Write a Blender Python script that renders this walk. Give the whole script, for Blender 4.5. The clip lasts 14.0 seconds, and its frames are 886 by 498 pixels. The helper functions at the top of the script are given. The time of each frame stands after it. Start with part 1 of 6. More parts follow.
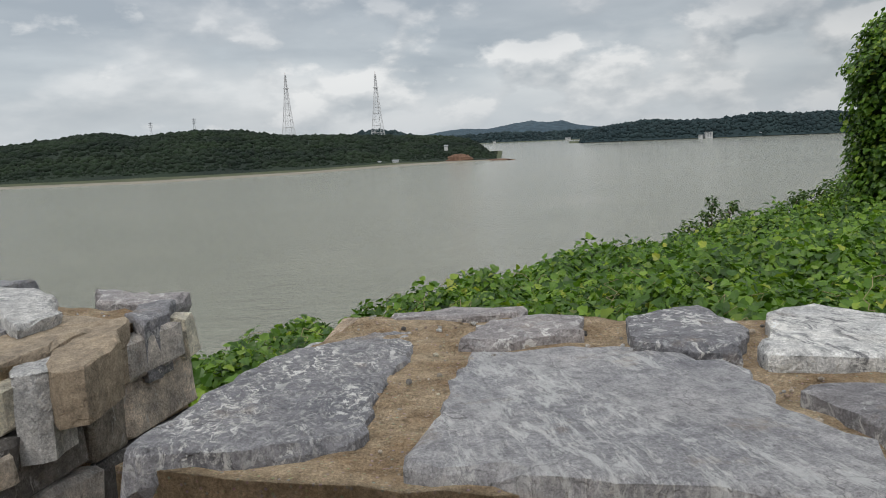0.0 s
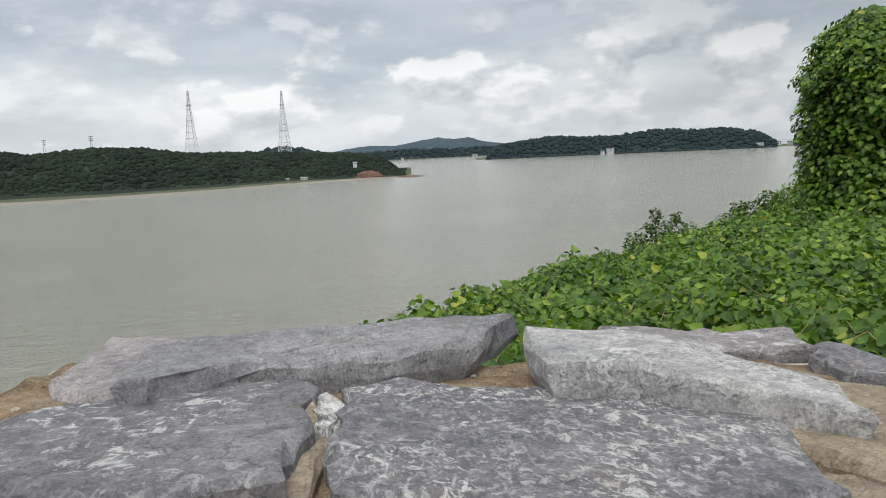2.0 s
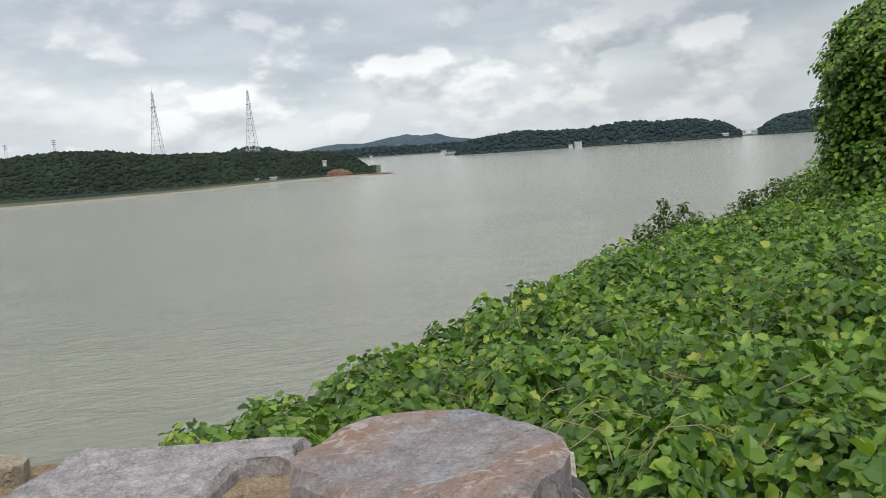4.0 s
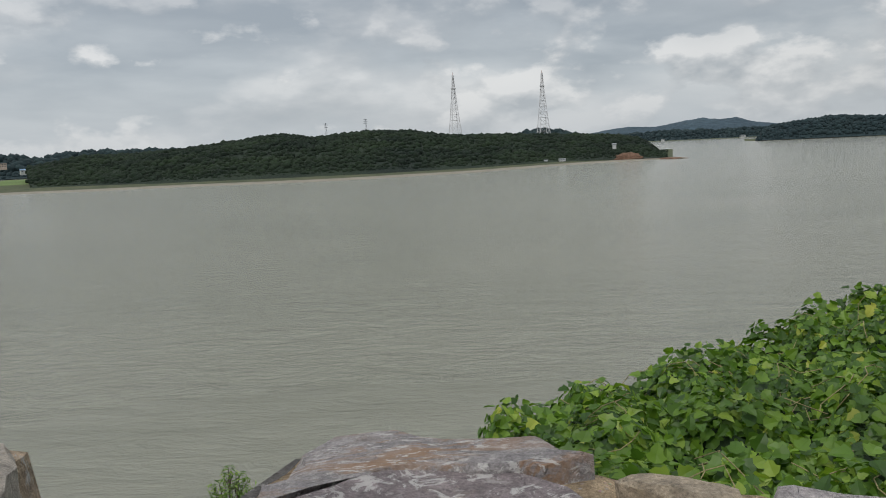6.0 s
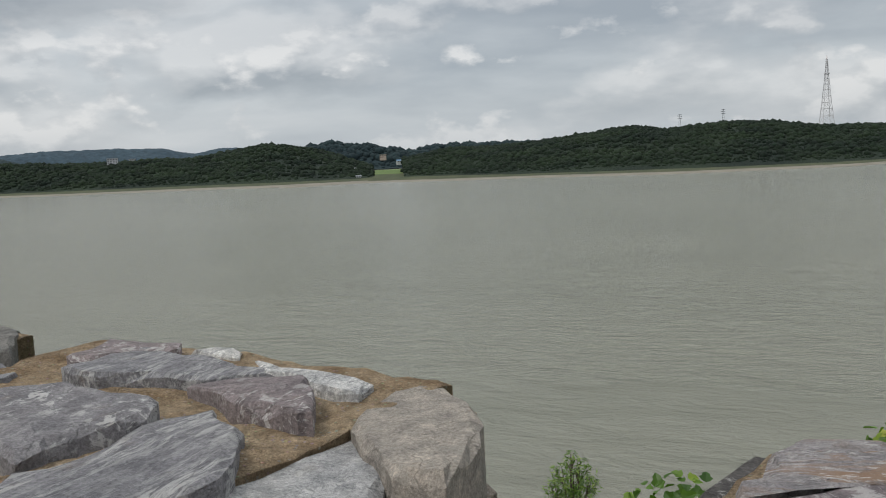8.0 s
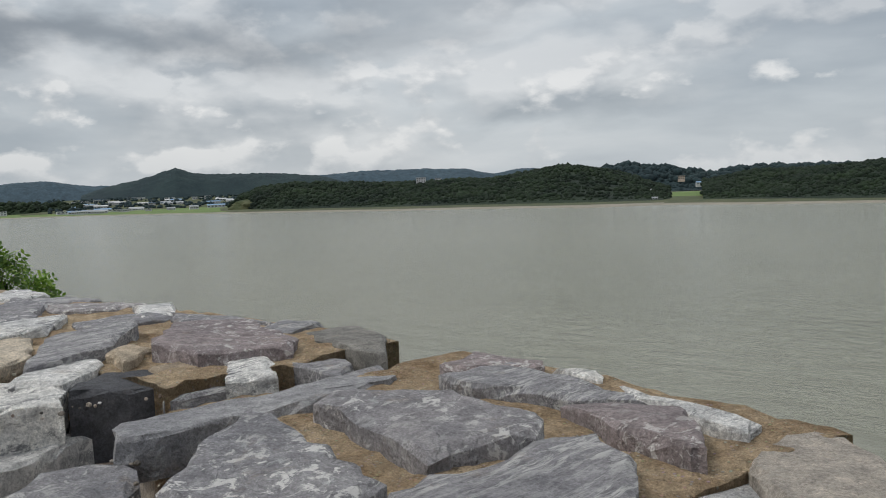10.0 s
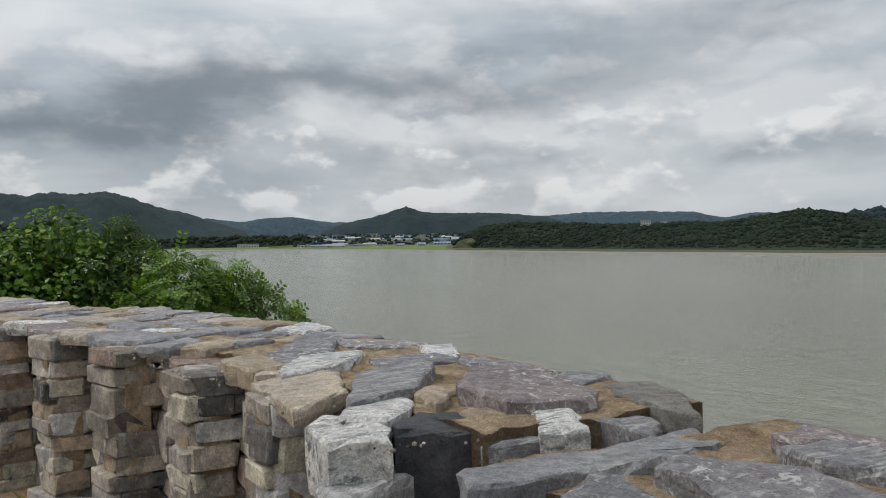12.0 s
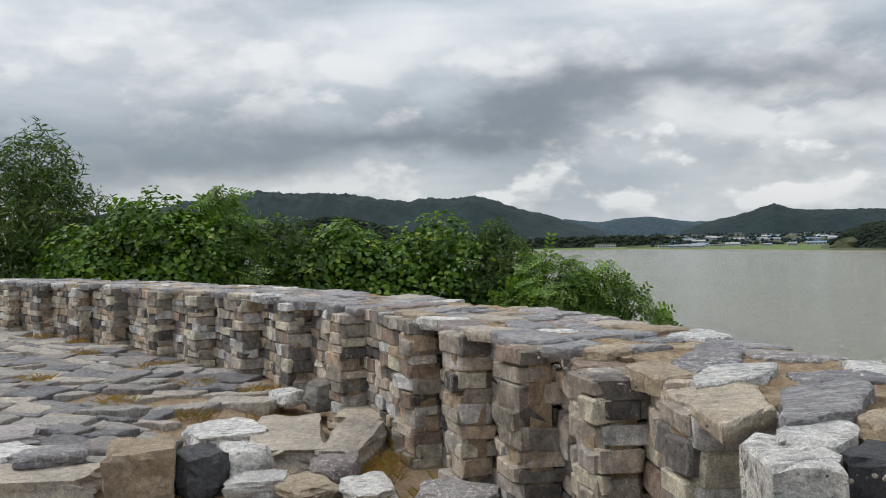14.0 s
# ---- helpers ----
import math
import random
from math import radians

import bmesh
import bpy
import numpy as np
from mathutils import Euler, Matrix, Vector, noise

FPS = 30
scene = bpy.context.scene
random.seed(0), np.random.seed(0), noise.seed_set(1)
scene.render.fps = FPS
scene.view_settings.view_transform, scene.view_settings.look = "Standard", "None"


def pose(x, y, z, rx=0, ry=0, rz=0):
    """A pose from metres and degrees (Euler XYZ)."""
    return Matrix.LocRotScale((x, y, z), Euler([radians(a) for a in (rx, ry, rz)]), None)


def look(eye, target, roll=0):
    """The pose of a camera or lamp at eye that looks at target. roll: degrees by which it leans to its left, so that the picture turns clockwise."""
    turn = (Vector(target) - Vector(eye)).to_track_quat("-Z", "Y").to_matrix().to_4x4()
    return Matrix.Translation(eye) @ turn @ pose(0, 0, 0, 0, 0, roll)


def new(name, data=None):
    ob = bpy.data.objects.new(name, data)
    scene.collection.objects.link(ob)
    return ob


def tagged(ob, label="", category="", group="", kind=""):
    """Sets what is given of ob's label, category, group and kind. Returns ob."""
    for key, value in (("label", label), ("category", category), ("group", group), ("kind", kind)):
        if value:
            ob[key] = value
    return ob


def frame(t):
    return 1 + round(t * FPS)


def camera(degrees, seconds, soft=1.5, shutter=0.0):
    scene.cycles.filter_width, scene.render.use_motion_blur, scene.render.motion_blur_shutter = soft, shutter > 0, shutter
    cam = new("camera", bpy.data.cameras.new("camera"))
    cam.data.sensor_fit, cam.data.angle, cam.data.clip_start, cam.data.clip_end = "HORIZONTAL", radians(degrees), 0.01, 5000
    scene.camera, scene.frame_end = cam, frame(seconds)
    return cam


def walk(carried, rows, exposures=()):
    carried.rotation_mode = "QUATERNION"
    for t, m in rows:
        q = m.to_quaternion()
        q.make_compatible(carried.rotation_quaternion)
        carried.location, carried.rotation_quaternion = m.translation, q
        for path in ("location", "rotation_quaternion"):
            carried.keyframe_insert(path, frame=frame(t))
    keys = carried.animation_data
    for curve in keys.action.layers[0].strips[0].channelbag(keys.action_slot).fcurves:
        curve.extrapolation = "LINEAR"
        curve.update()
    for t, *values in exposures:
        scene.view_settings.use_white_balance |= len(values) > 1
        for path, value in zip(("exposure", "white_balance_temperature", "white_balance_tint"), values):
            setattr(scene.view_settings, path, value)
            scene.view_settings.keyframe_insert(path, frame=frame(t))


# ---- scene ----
PATH = [
    (0.0, look((0.541, -2.868, 1.602), (2.257, 6.892, 0.261), -2.46)),
    (0.5, look((0.253, -2.408, 1.561), (2.076, 7.325, 0.169), -1.67)),
    (1.0, look((-0.173, -1.958, 1.570), (1.853, 7.735, 0.177), -1.38)),
    (1.5, look((-0.763, -1.581, 1.554), (1.831, 8.010, 0.424), -2.66)),
    (2.0, look((-1.241, -1.196, 1.508), (1.557, 8.331, 0.318), -2.66)),
    (2.2, look((-1.356, -1.018, 1.493), (1.505, 8.486, 0.276), -2.70)),
    (4.3, look((-3.216, 0.265, 1.536), (-0.076, 9.676, 0.284), -3.89)),
    (4.5, look((-3.304, 0.345, 1.520), (-0.291, 9.797, 0.263), -3.44)),
    (5.0, look((-3.494, 0.445, 1.534), (-1.202, 10.095, 0.258), -2.47)),
    (5.5, look((-3.581, 0.503, 1.563), (-2.681, 10.385, 0.330), -2.95)),
    (6.0, look((-3.653, 0.512, 1.561), (-3.862, 10.430, 0.296), -2.78)),
    (6.5, look((-3.715, 0.521, 1.560), (-5.009, 10.356, 0.296), -2.44)),
    (7.0, look((-3.771, 0.521, 1.553), (-6.140, 10.157, 0.307), -2.47)),
    (7.5, look((-3.816, 0.519, 1.546), (-7.064, 9.895, 0.297), -2.59)),
    (8.0, look((-3.863, 0.509, 1.544), (-8.065, 9.510, 0.389), -2.89)),
    (8.2, look((-3.882, 0.503, 1.548), (-8.400, 9.361, 0.494), -2.84)),
    (10.3, look((-4.060, 0.395, 1.559), (-11.237, 7.319, 0.817), -2.10)),
    (10.5, look((-4.080, 0.376, 1.557), (-11.293, 7.264, 0.839), -1.78)),
    (11.0, look((-4.122, 0.316, 1.567), (-12.044, 6.402, 1.116), -1.61)),
    (11.5, look((-4.163, 0.264, 1.588), (-12.528, 5.740, 1.376), -1.43)),
    (12.0, look((-4.202, 0.205, 1.604), (-12.877, 5.177, 1.423), -1.01)),
    (12.5, look((-4.201, 0.127, 1.614), (-13.252, 4.378, 1.536), -0.88)),
    (13.0, look((-4.215, 0.069, 1.607), (-13.599, 3.521, 1.507), -0.74)),
    (13.3, look((-4.245, 0.048, 1.614), (-13.869, 2.761, 1.492), -0.57)),
    (13.5, look((-4.245, 0.026, 1.623), (-14.015, 2.152, 1.520), -0.78)),
    (14.0, look((-4.293, 0.016, 1.630), (-14.248, 0.963, 1.537), -1.34)),
]
cam = camera(56.4, 14.0, soft=1.0)
walk(cam, PATH, [(0.0, 0.0), (1.0, 0.0), (1.6, 0.25), (5.0, 0.32), (5.5, 0.12), (6.0, -0.14), (8.0, -0.14), (11.5, -0.10), (13.0, -0.25), (13.5, -0.06), (14.0, 0.04)])

# ---- world and sun ----
SUN_EL, SUN_AZ = 52.0, 205.0      # degrees: height, and compass bearing measured from +y clockwise
world = bpy.data.worlds.new("sky_world")
scene.world = world
world.use_nodes = True


def build_sky():
    nt = world.node_tree
    nt.nodes.clear()
    N, L = nt.nodes.new, nt.links.new
    out, bg = N("ShaderNodeOutputWorld"), N("ShaderNodeBackground")
    L(bg.outputs[0], out.inputs[0])
    bg.inputs[1].default_value = 0.88
    sky = N("ShaderNodeTexSky")
    sky.sky_type, sky.sun_disc = "NISHITA", False
    sky.sun_elevation, sky.sun_rotation = radians(SUN_EL), radians(SUN_AZ)
    sky.air_density, sky.dust_density = 1.0, 2.0
    dim = N("ShaderNodeMix")
    dim.data_type, dim.blend_type, dim.inputs[0].default_value = "RGBA", "MULTIPLY", 1.0
    L(sky.outputs[0], dim.inputs[6])
    dim.inputs[7].default_value = (0.11, 0.11, 0.11, 1)
    geo, sep = N("ShaderNodeTexCoord"), N("ShaderNodeSeparateXYZ")
    L(geo.outputs["Generated"], sep.inputs[0])

    def math_node(op, a, b=None, clamp=False):
        m = N("ShaderNodeMath")
        m.operation, m.use_clamp = op, clamp
        for k, v in enumerate((a, b)):
            if v is None:
                continue
            if isinstance(v, (int, float)):
                m.inputs[k].default_value = v
            else:
                L(v, m.inputs[k])
        return m.outputs[0]

    up = math_node("MAXIMUM", sep.outputs[2], 0.0)
    el = math_node("MULTIPLY", math_node("ARCSINE", sep.outputs[2]), 57.3)
    az = math_node("MULTIPLY", math_node("ARCTAN2", math_node("MULTIPLY", sep.outputs[0], -1.0), sep.outputs[1]), 57.3)

    def field(scale, detail, rough, tall, shift, higher=0.0, distort=0.15):
        """Cloud density over the dome, stretched sideways; higher samples it a little further up."""
        mp = N("ShaderNodeMapping")
        mp.inputs["Scale"].default_value, mp.inputs["Location"].default_value = (1, 1, tall), (shift[0], shift[1], shift[2] + higher * tall)
        L(geo.outputs["Generated"], mp.inputs["Vector"])
        n = N("ShaderNodeTexNoise")
        n.inputs["Scale"].default_value, n.inputs["Detail"].default_value = scale, detail
        n.inputs["Roughness"].default_value, n.inputs["Distortion"].default_value = rough, distort
        L(mp.outputs[0], n.inputs["Vector"])
        return n.outputs[0]

    def tones(fac, stops):
        r = N("ShaderNodeValToRGB")
        rows = r.color_ramp.elements
        while len(rows) < len(stops):
            rows.new(0.5)
        for k, (p, c) in enumerate(stops):
            rows[k].position, rows[k].color = p, (*c, 1)
        L(fac, r.inputs[0])
        return r.outputs[0]

    def blend(fac, one, two, kind="MIX"):
        m = N("ShaderNodeMix")
        m.data_type, m.blend_type = "RGBA", kind
        for sock, v in ((m.inputs[0], fac), (m.inputs[6], one), (m.inputs[7], two)):
            if isinstance(v, float):
                sock.default_value = v
            elif isinstance(v, tuple):
                sock.default_value = (*v, 1)
            else:
                L(v, sock)
        return m.outputs[2]

    def hump(value, centre, width):
        """A smooth rise to one round a centre."""
        q = math_node("DIVIDE", math_node("SUBTRACT", value, centre), width)
        return math_node("EXPONENT", math_node("MULTIPLY", math_node("MULTIPLY", q, q), -1.0))

    def heaps(scale, tall, shift, step, soft, thin, full, dark, light):
        """A bank of heaped clouds with sunlit tops and grey flat bases."""
        p0 = field(scale, 7.0, soft, tall, shift, 0.0, 0.0)
        p1 = field(scale, 7.0, soft, tall, shift, step, 0.0)
        rise = N("ShaderNodeMath")
        rise.operation = "MULTIPLY_ADD"
        L(math_node("SUBTRACT", p0, p1), rise.inputs[0])
        rise.inputs[1].default_value, rise.inputs[2].default_value = 2.8, 0.5
        body = tones(rise.outputs[0], [(0.22, dark), (0.5, tuple(0.52 * a + 0.48 * b for a, b in zip(dark, light))), (0.74, light)])
        return tones(p0, [(thin, (0, 0, 0)), (full, (1, 1, 1))]), body

    sheet = field(2.6, 6.0, 0.5, 4.2, (2.2, 4.9, 0.7))
    clouds = tones(sheet, [(0.34, (0.42, 0.475, 0.53)), (0.50, (0.62, 0.67, 0.71)), (0.64, (0.80, 0.83, 0.85))])
    for args, share in (((3.6, 2.4, (5.2, 1.4, 0.3), 0.036, 0.50, 0.46, 0.57, (0.39, 0.435, 0.48), (0.86, 0.875, 0.885)), 0.8),
                        ((8.5, 1.9, (1.7, 6.4, 2.9), 0.020, 0.52, 0.495, 0.565, (0.45, 0.495, 0.54), (0.98, 0.98, 0.975)), 0.9)):
        mask, body = heaps(*args)
        if share > 0.85:
            mask = math_node("MULTIPLY", mask, hump(el, 5.0, 7.5))
        clouds = blend(math_node("MULTIPLY", mask, share), clouds, body)
    # a long dark cloud base that sinks towards the mountain
    ragged = math_node("MULTIPLY", math_node("SUBTRACT", field(4.5, 6.0, 0.55, 2.0, (8.1, 3.3, 1.1)), 0.5), 11.0)
    line = math_node("ADD", math_node("SUBTRACT", math_node("ADD", el, math_node("MULTIPLY", az, 0.115)), 17.6), ragged)
    base = math_node("MULTIPLY", hump(line, 0.0, 2.0), hump(az, 84.0, 42.0))
    low = math_node("MULTIPLY", math_node("MULTIPLY", hump(el, 6.5, 3.4), hump(az, 108.0, 22.0)), 0.75)
    clouds = blend(math_node("MULTIPLY", base, 0.92), clouds, (0.20, 0.23, 0.265))
    clouds = blend(low, clouds, (0.235, 0.285, 0.34))
    # greyer decks high over the headland and over the far narrows
    deck = math_node("MULTIPLY", hump(math_node("ADD", el, math_node("MULTIPLY", ragged, 0.7)), 9.0, 2.6), 0.55)
    clouds = blend(math_node("MULTIPLY", deck, hump(az, -12.0, 46.0)), clouds, (0.36, 0.40, 0.445))
    grey = math_node("SUBTRACT", 1.06, math_node("MULTIPLY", hump(az, -46.0, 24.0), 0.28))
    clouds = blend(1.0, clouds, grey, "MULTIPLY")
    clouds = blend(0.90, dim.outputs[2], clouds)
    hz = math_node("SUBTRACT", 1.0, math_node("MULTIPLY", up, 11.0), clamp=True)
    clouds = blend(math_node("MULTIPLY", hz, 0.5), clouds, (0.62, 0.67, 0.71))
    clouds = blend(1.0, clouds, math_node("ADD", 1.0, math_node("MULTIPLY", math_node("POWER", up, 1.5), 0.9)), "MULTIPLY")
    L(clouds, bg.inputs[0])


build_sky()
sun = new("sun", bpy.data.lights.new("sun", "SUN"))
sun.data.energy, sun.data.angle, sun.data.color = 1.5, radians(14), (1.0, 0.95, 0.88)
a, e = radians(SUN_AZ), radians(SUN_EL)
sun.matrix_world = look((100 * math.sin(a) * math.cos(e), 100 * math.cos(a) * math.cos(e), 100 * math.sin(e)), (0, 0, 0))

# ---- materials ----
def nodes_of(name):
    m = bpy.data.materials.new(name)
    m.use_nodes = True
    nt = m.node_tree
    return m, nt, nt.nodes["Principled BSDF"], nt.nodes.new, nt.links.new


def noise_node(nt, scale, detail=6, rough=0.6, vec=None, distort=0.0):
    n = nt.nodes.new("ShaderNodeTexNoise")
    n.inputs["Scale"].default_value, n.inputs["Detail"].default_value = scale, detail
    n.inputs["Roughness"].default_value, n.inputs["Distortion"].default_value = rough, distort
    if vec is not None:
        nt.links.new(vec, n.inputs["Vector"])
    return n


def ramp_node(nt, fac, stops):
    r = nt.nodes.new("ShaderNodeValToRGB")
    el = r.color_ramp.elements
    while len(el) < len(stops):
        el.new(0.5)
    for k, (p, c) in enumerate(stops):
        el[k].position, el[k].color = p, (*c, 1) if len(c) == 3 else c
    nt.links.new(fac, r.inputs[0])
    return r


def mix_node(nt, fac, a, b, blend="MIX"):
    m = nt.nodes.new("ShaderNodeMix")
    m.data_type, m.blend_type = "RGBA", blend
    for sock, v in ((m.inputs[0], fac), (m.inputs[6], a), (m.inputs[7], b)):
        if isinstance(v, (int, float)):
            sock.default_value = v
        elif isinstance(v, tuple):
            sock.default_value = (*v, 1)
        else:
            nt.links.new(v, sock)
    return m.outputs[2]


def bump_node(nt, bsdf, height, strength, distance, normal=None):
    b = nt.nodes.new("ShaderNodeBump")
    b.inputs["Strength"].default_value, b.inputs["Distance"].default_value = strength, distance
    nt.links.new(height, b.inputs["Height"])
    if normal is not None:
        nt.links.new(normal, b.inputs["Normal"])
    nt.links.new(b.outputs[0], bsdf.inputs["Normal"])
    return b.outputs[0]


def varied(name, a, b, scale, rough=0.85, bump=0.3, dist=0.01, fine=30.0, per=0.25, island=False):
    """Two tones blended by coarse noise, fine grain on top, each object or island a little lighter or darker."""
    m, nt, p, N, L = nodes_of(name)
    co = N("ShaderNodeTexCoord").outputs["Object"] if not island else N("ShaderNodeNewGeometry").outputs["Position"]
    n1, n2 = noise_node(nt, scale, 5, 0.6, co), noise_node(nt, fine, 6, 0.7, co)
    c = ramp_node(nt, n1.outputs[0], [(0.35, a), (0.65, b)]).outputs[0]
    g = ramp_node(nt, n2.outputs[0], [(0.3, (0.6, 0.6, 0.6)), (0.7, (1.35, 1.35, 1.35))]).outputs[0]
    c = mix_node(nt, 1.0, c, g, "MULTIPLY")
    rnd = N("ShaderNodeNewGeometry").outputs["Random Per Island"] if island else N("ShaderNodeObjectInfo").outputs["Random"]
    v = ramp_node(nt, rnd, [(0.0, (1 - per,) * 3), (1.0, (1 + per,) * 3)]).outputs[0]
    L(mix_node(nt, 1.0, c, v, "MULTIPLY"), p.inputs["Base Color"])
    p.inputs["Roughness"].default_value = rough
    p.inputs["Specular IOR Level"].default_value = 0.3
    bump_node(nt, p, n2.outputs[0], bump, dist)
    return m


def water_material():
    m, nt, p, N, L = nodes_of("muddy_tidal_water")
    co = N("ShaderNodeNewGeometry").outputs["Position"]
    mp = N("ShaderNodeMapping")
    L(co, mp.inputs[0])
    mp.inputs["Rotation"].default_value, mp.inputs["Scale"].default_value = (0, 0, radians(20)), (0.45, 1.0, 1.0)
    drift = noise_node(nt, 0.010, 6, 0.62, mp.outputs[0], 1.2)
    col = ramp_node(nt, drift.outputs[0], [(0.30, (0.226, 0.228, 0.181)), (0.70, (0.274, 0.271, 0.219))]).outputs[0]
    L(col, p.inputs["Base Color"])
    p.inputs["Roughness"].default_value = 0.12
    p.inputs["IOR"].default_value = 1.33
    w1, w2 = noise_node(nt, 0.24, 7, 0.66, mp.outputs[0], 0.9), noise_node(nt, 1.1, 5, 0.7, mp.outputs[0], 0.5)
    both = N("ShaderNodeMath")
    both.operation = "MULTIPLY_ADD"
    L(w2.outputs[0], both.inputs[0])
    both.inputs[1].default_value = 0.45
    L(w1.outputs[0], both.inputs[2])
    bump_node(nt, p, both.outputs[0], 1.0, 0.95)
    return m


WATER = water_material()
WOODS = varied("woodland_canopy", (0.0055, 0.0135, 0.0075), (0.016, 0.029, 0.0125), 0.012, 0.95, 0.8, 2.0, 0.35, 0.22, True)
# aerial haze is mixed into these two base colours, bluer with distance
WOODS_HAZED = varied("haze_tinted_woodland", (0.013, 0.026, 0.031), (0.021, 0.038, 0.040), 0.01, 0.95, 0.4, 3.0, 0.2, 0.14, True)
HILLS_HAZED = varied("haze_tinted_hills", (0.038, 0.062, 0.082), (0.046, 0.074, 0.094), 0.004, 0.95, 0.4, 5.0, 0.05, 0.12, True)
GRASS = varied("shore_grass", (0.036, 0.052, 0.020), (0.088, 0.092, 0.045), 0.05, 0.9, 0.3, 0.2, 1.5, 0.1, True)
MUD = varied("tidal_mud", (0.17, 0.15, 0.11), (0.24, 0.21, 0.16), 0.05, 0.6, 0.3, 0.2, 1.0, 0.1, True)
FIELD = varied("rice_fields", (0.08, 0.14, 0.035), (0.14, 0.19, 0.06), 0.02, 0.9, 0.3, 0.2, 1.0, 0.1, True)


def gritty(name, a, b, patch):
    """Sandy lime mortar or trodden earth: patches of two tones, coarse grit, little pits and cracks."""
    m, nt, p, N, L = nodes_of(name)
    co = N("ShaderNodeNewGeometry").outputs["Position"]
    broad, mid, fine = noise_node(nt, patch, 6, 0.65, co), noise_node(nt, 26, 8, 0.72, co), noise_node(nt, 160, 4, 0.8, co)
    c = ramp_node(nt, broad.outputs[0], [(0.34, a), (0.66, b)]).outputs[0]
    for n, lo, hi in ((mid, 0.60, 1.34), (fine, 0.55, 1.45)):
        c = mix_node(nt, 1.0, c, ramp_node(nt, n.outputs[0], [(0.3, (lo,) * 3), (0.7, (hi,) * 3)]).outputs[0], "MULTIPLY")
    grit = N("ShaderNodeTexVoronoi")
    grit.inputs["Scale"].default_value = 75.0
    L(co, grit.inputs["Vector"])
    c = mix_node(nt, ramp_node(nt, grit.outputs["Distance"], [(0.16, (0.55,) * 3), (0.30, (0, 0, 0))]).outputs[0], c, mix_node(nt, 0.75, grit.outputs["Color"], (0.48, 0.41, 0.32)))
    L(c, p.inputs["Base Color"])
    p.inputs["Roughness"].default_value, p.inputs["Specular IOR Level"].default_value = 0.95, 0.2
    n1 = bump_node(nt, p, mid.outputs[0], 1.0, 0.045)
    n2 = bump_node(nt, p, fine.outputs[0], 0.8, 0.008, n1)
    bump_node(nt, p, ramp_node(nt, grit.outputs["Distance"], [(0.0, (1, 1, 1)), (0.4, (0, 0, 0))]).outputs[0], 0.6, 0.006, n2)
    return m


MORTAR = gritty("sandy_lime_mortar", (0.30, 0.205, 0.12), (0.56, 0.44, 0.30), 6.0)
EARTH = gritty("bare_earth", (0.29, 0.20, 0.125), (0.47, 0.36, 0.25), 2.2)


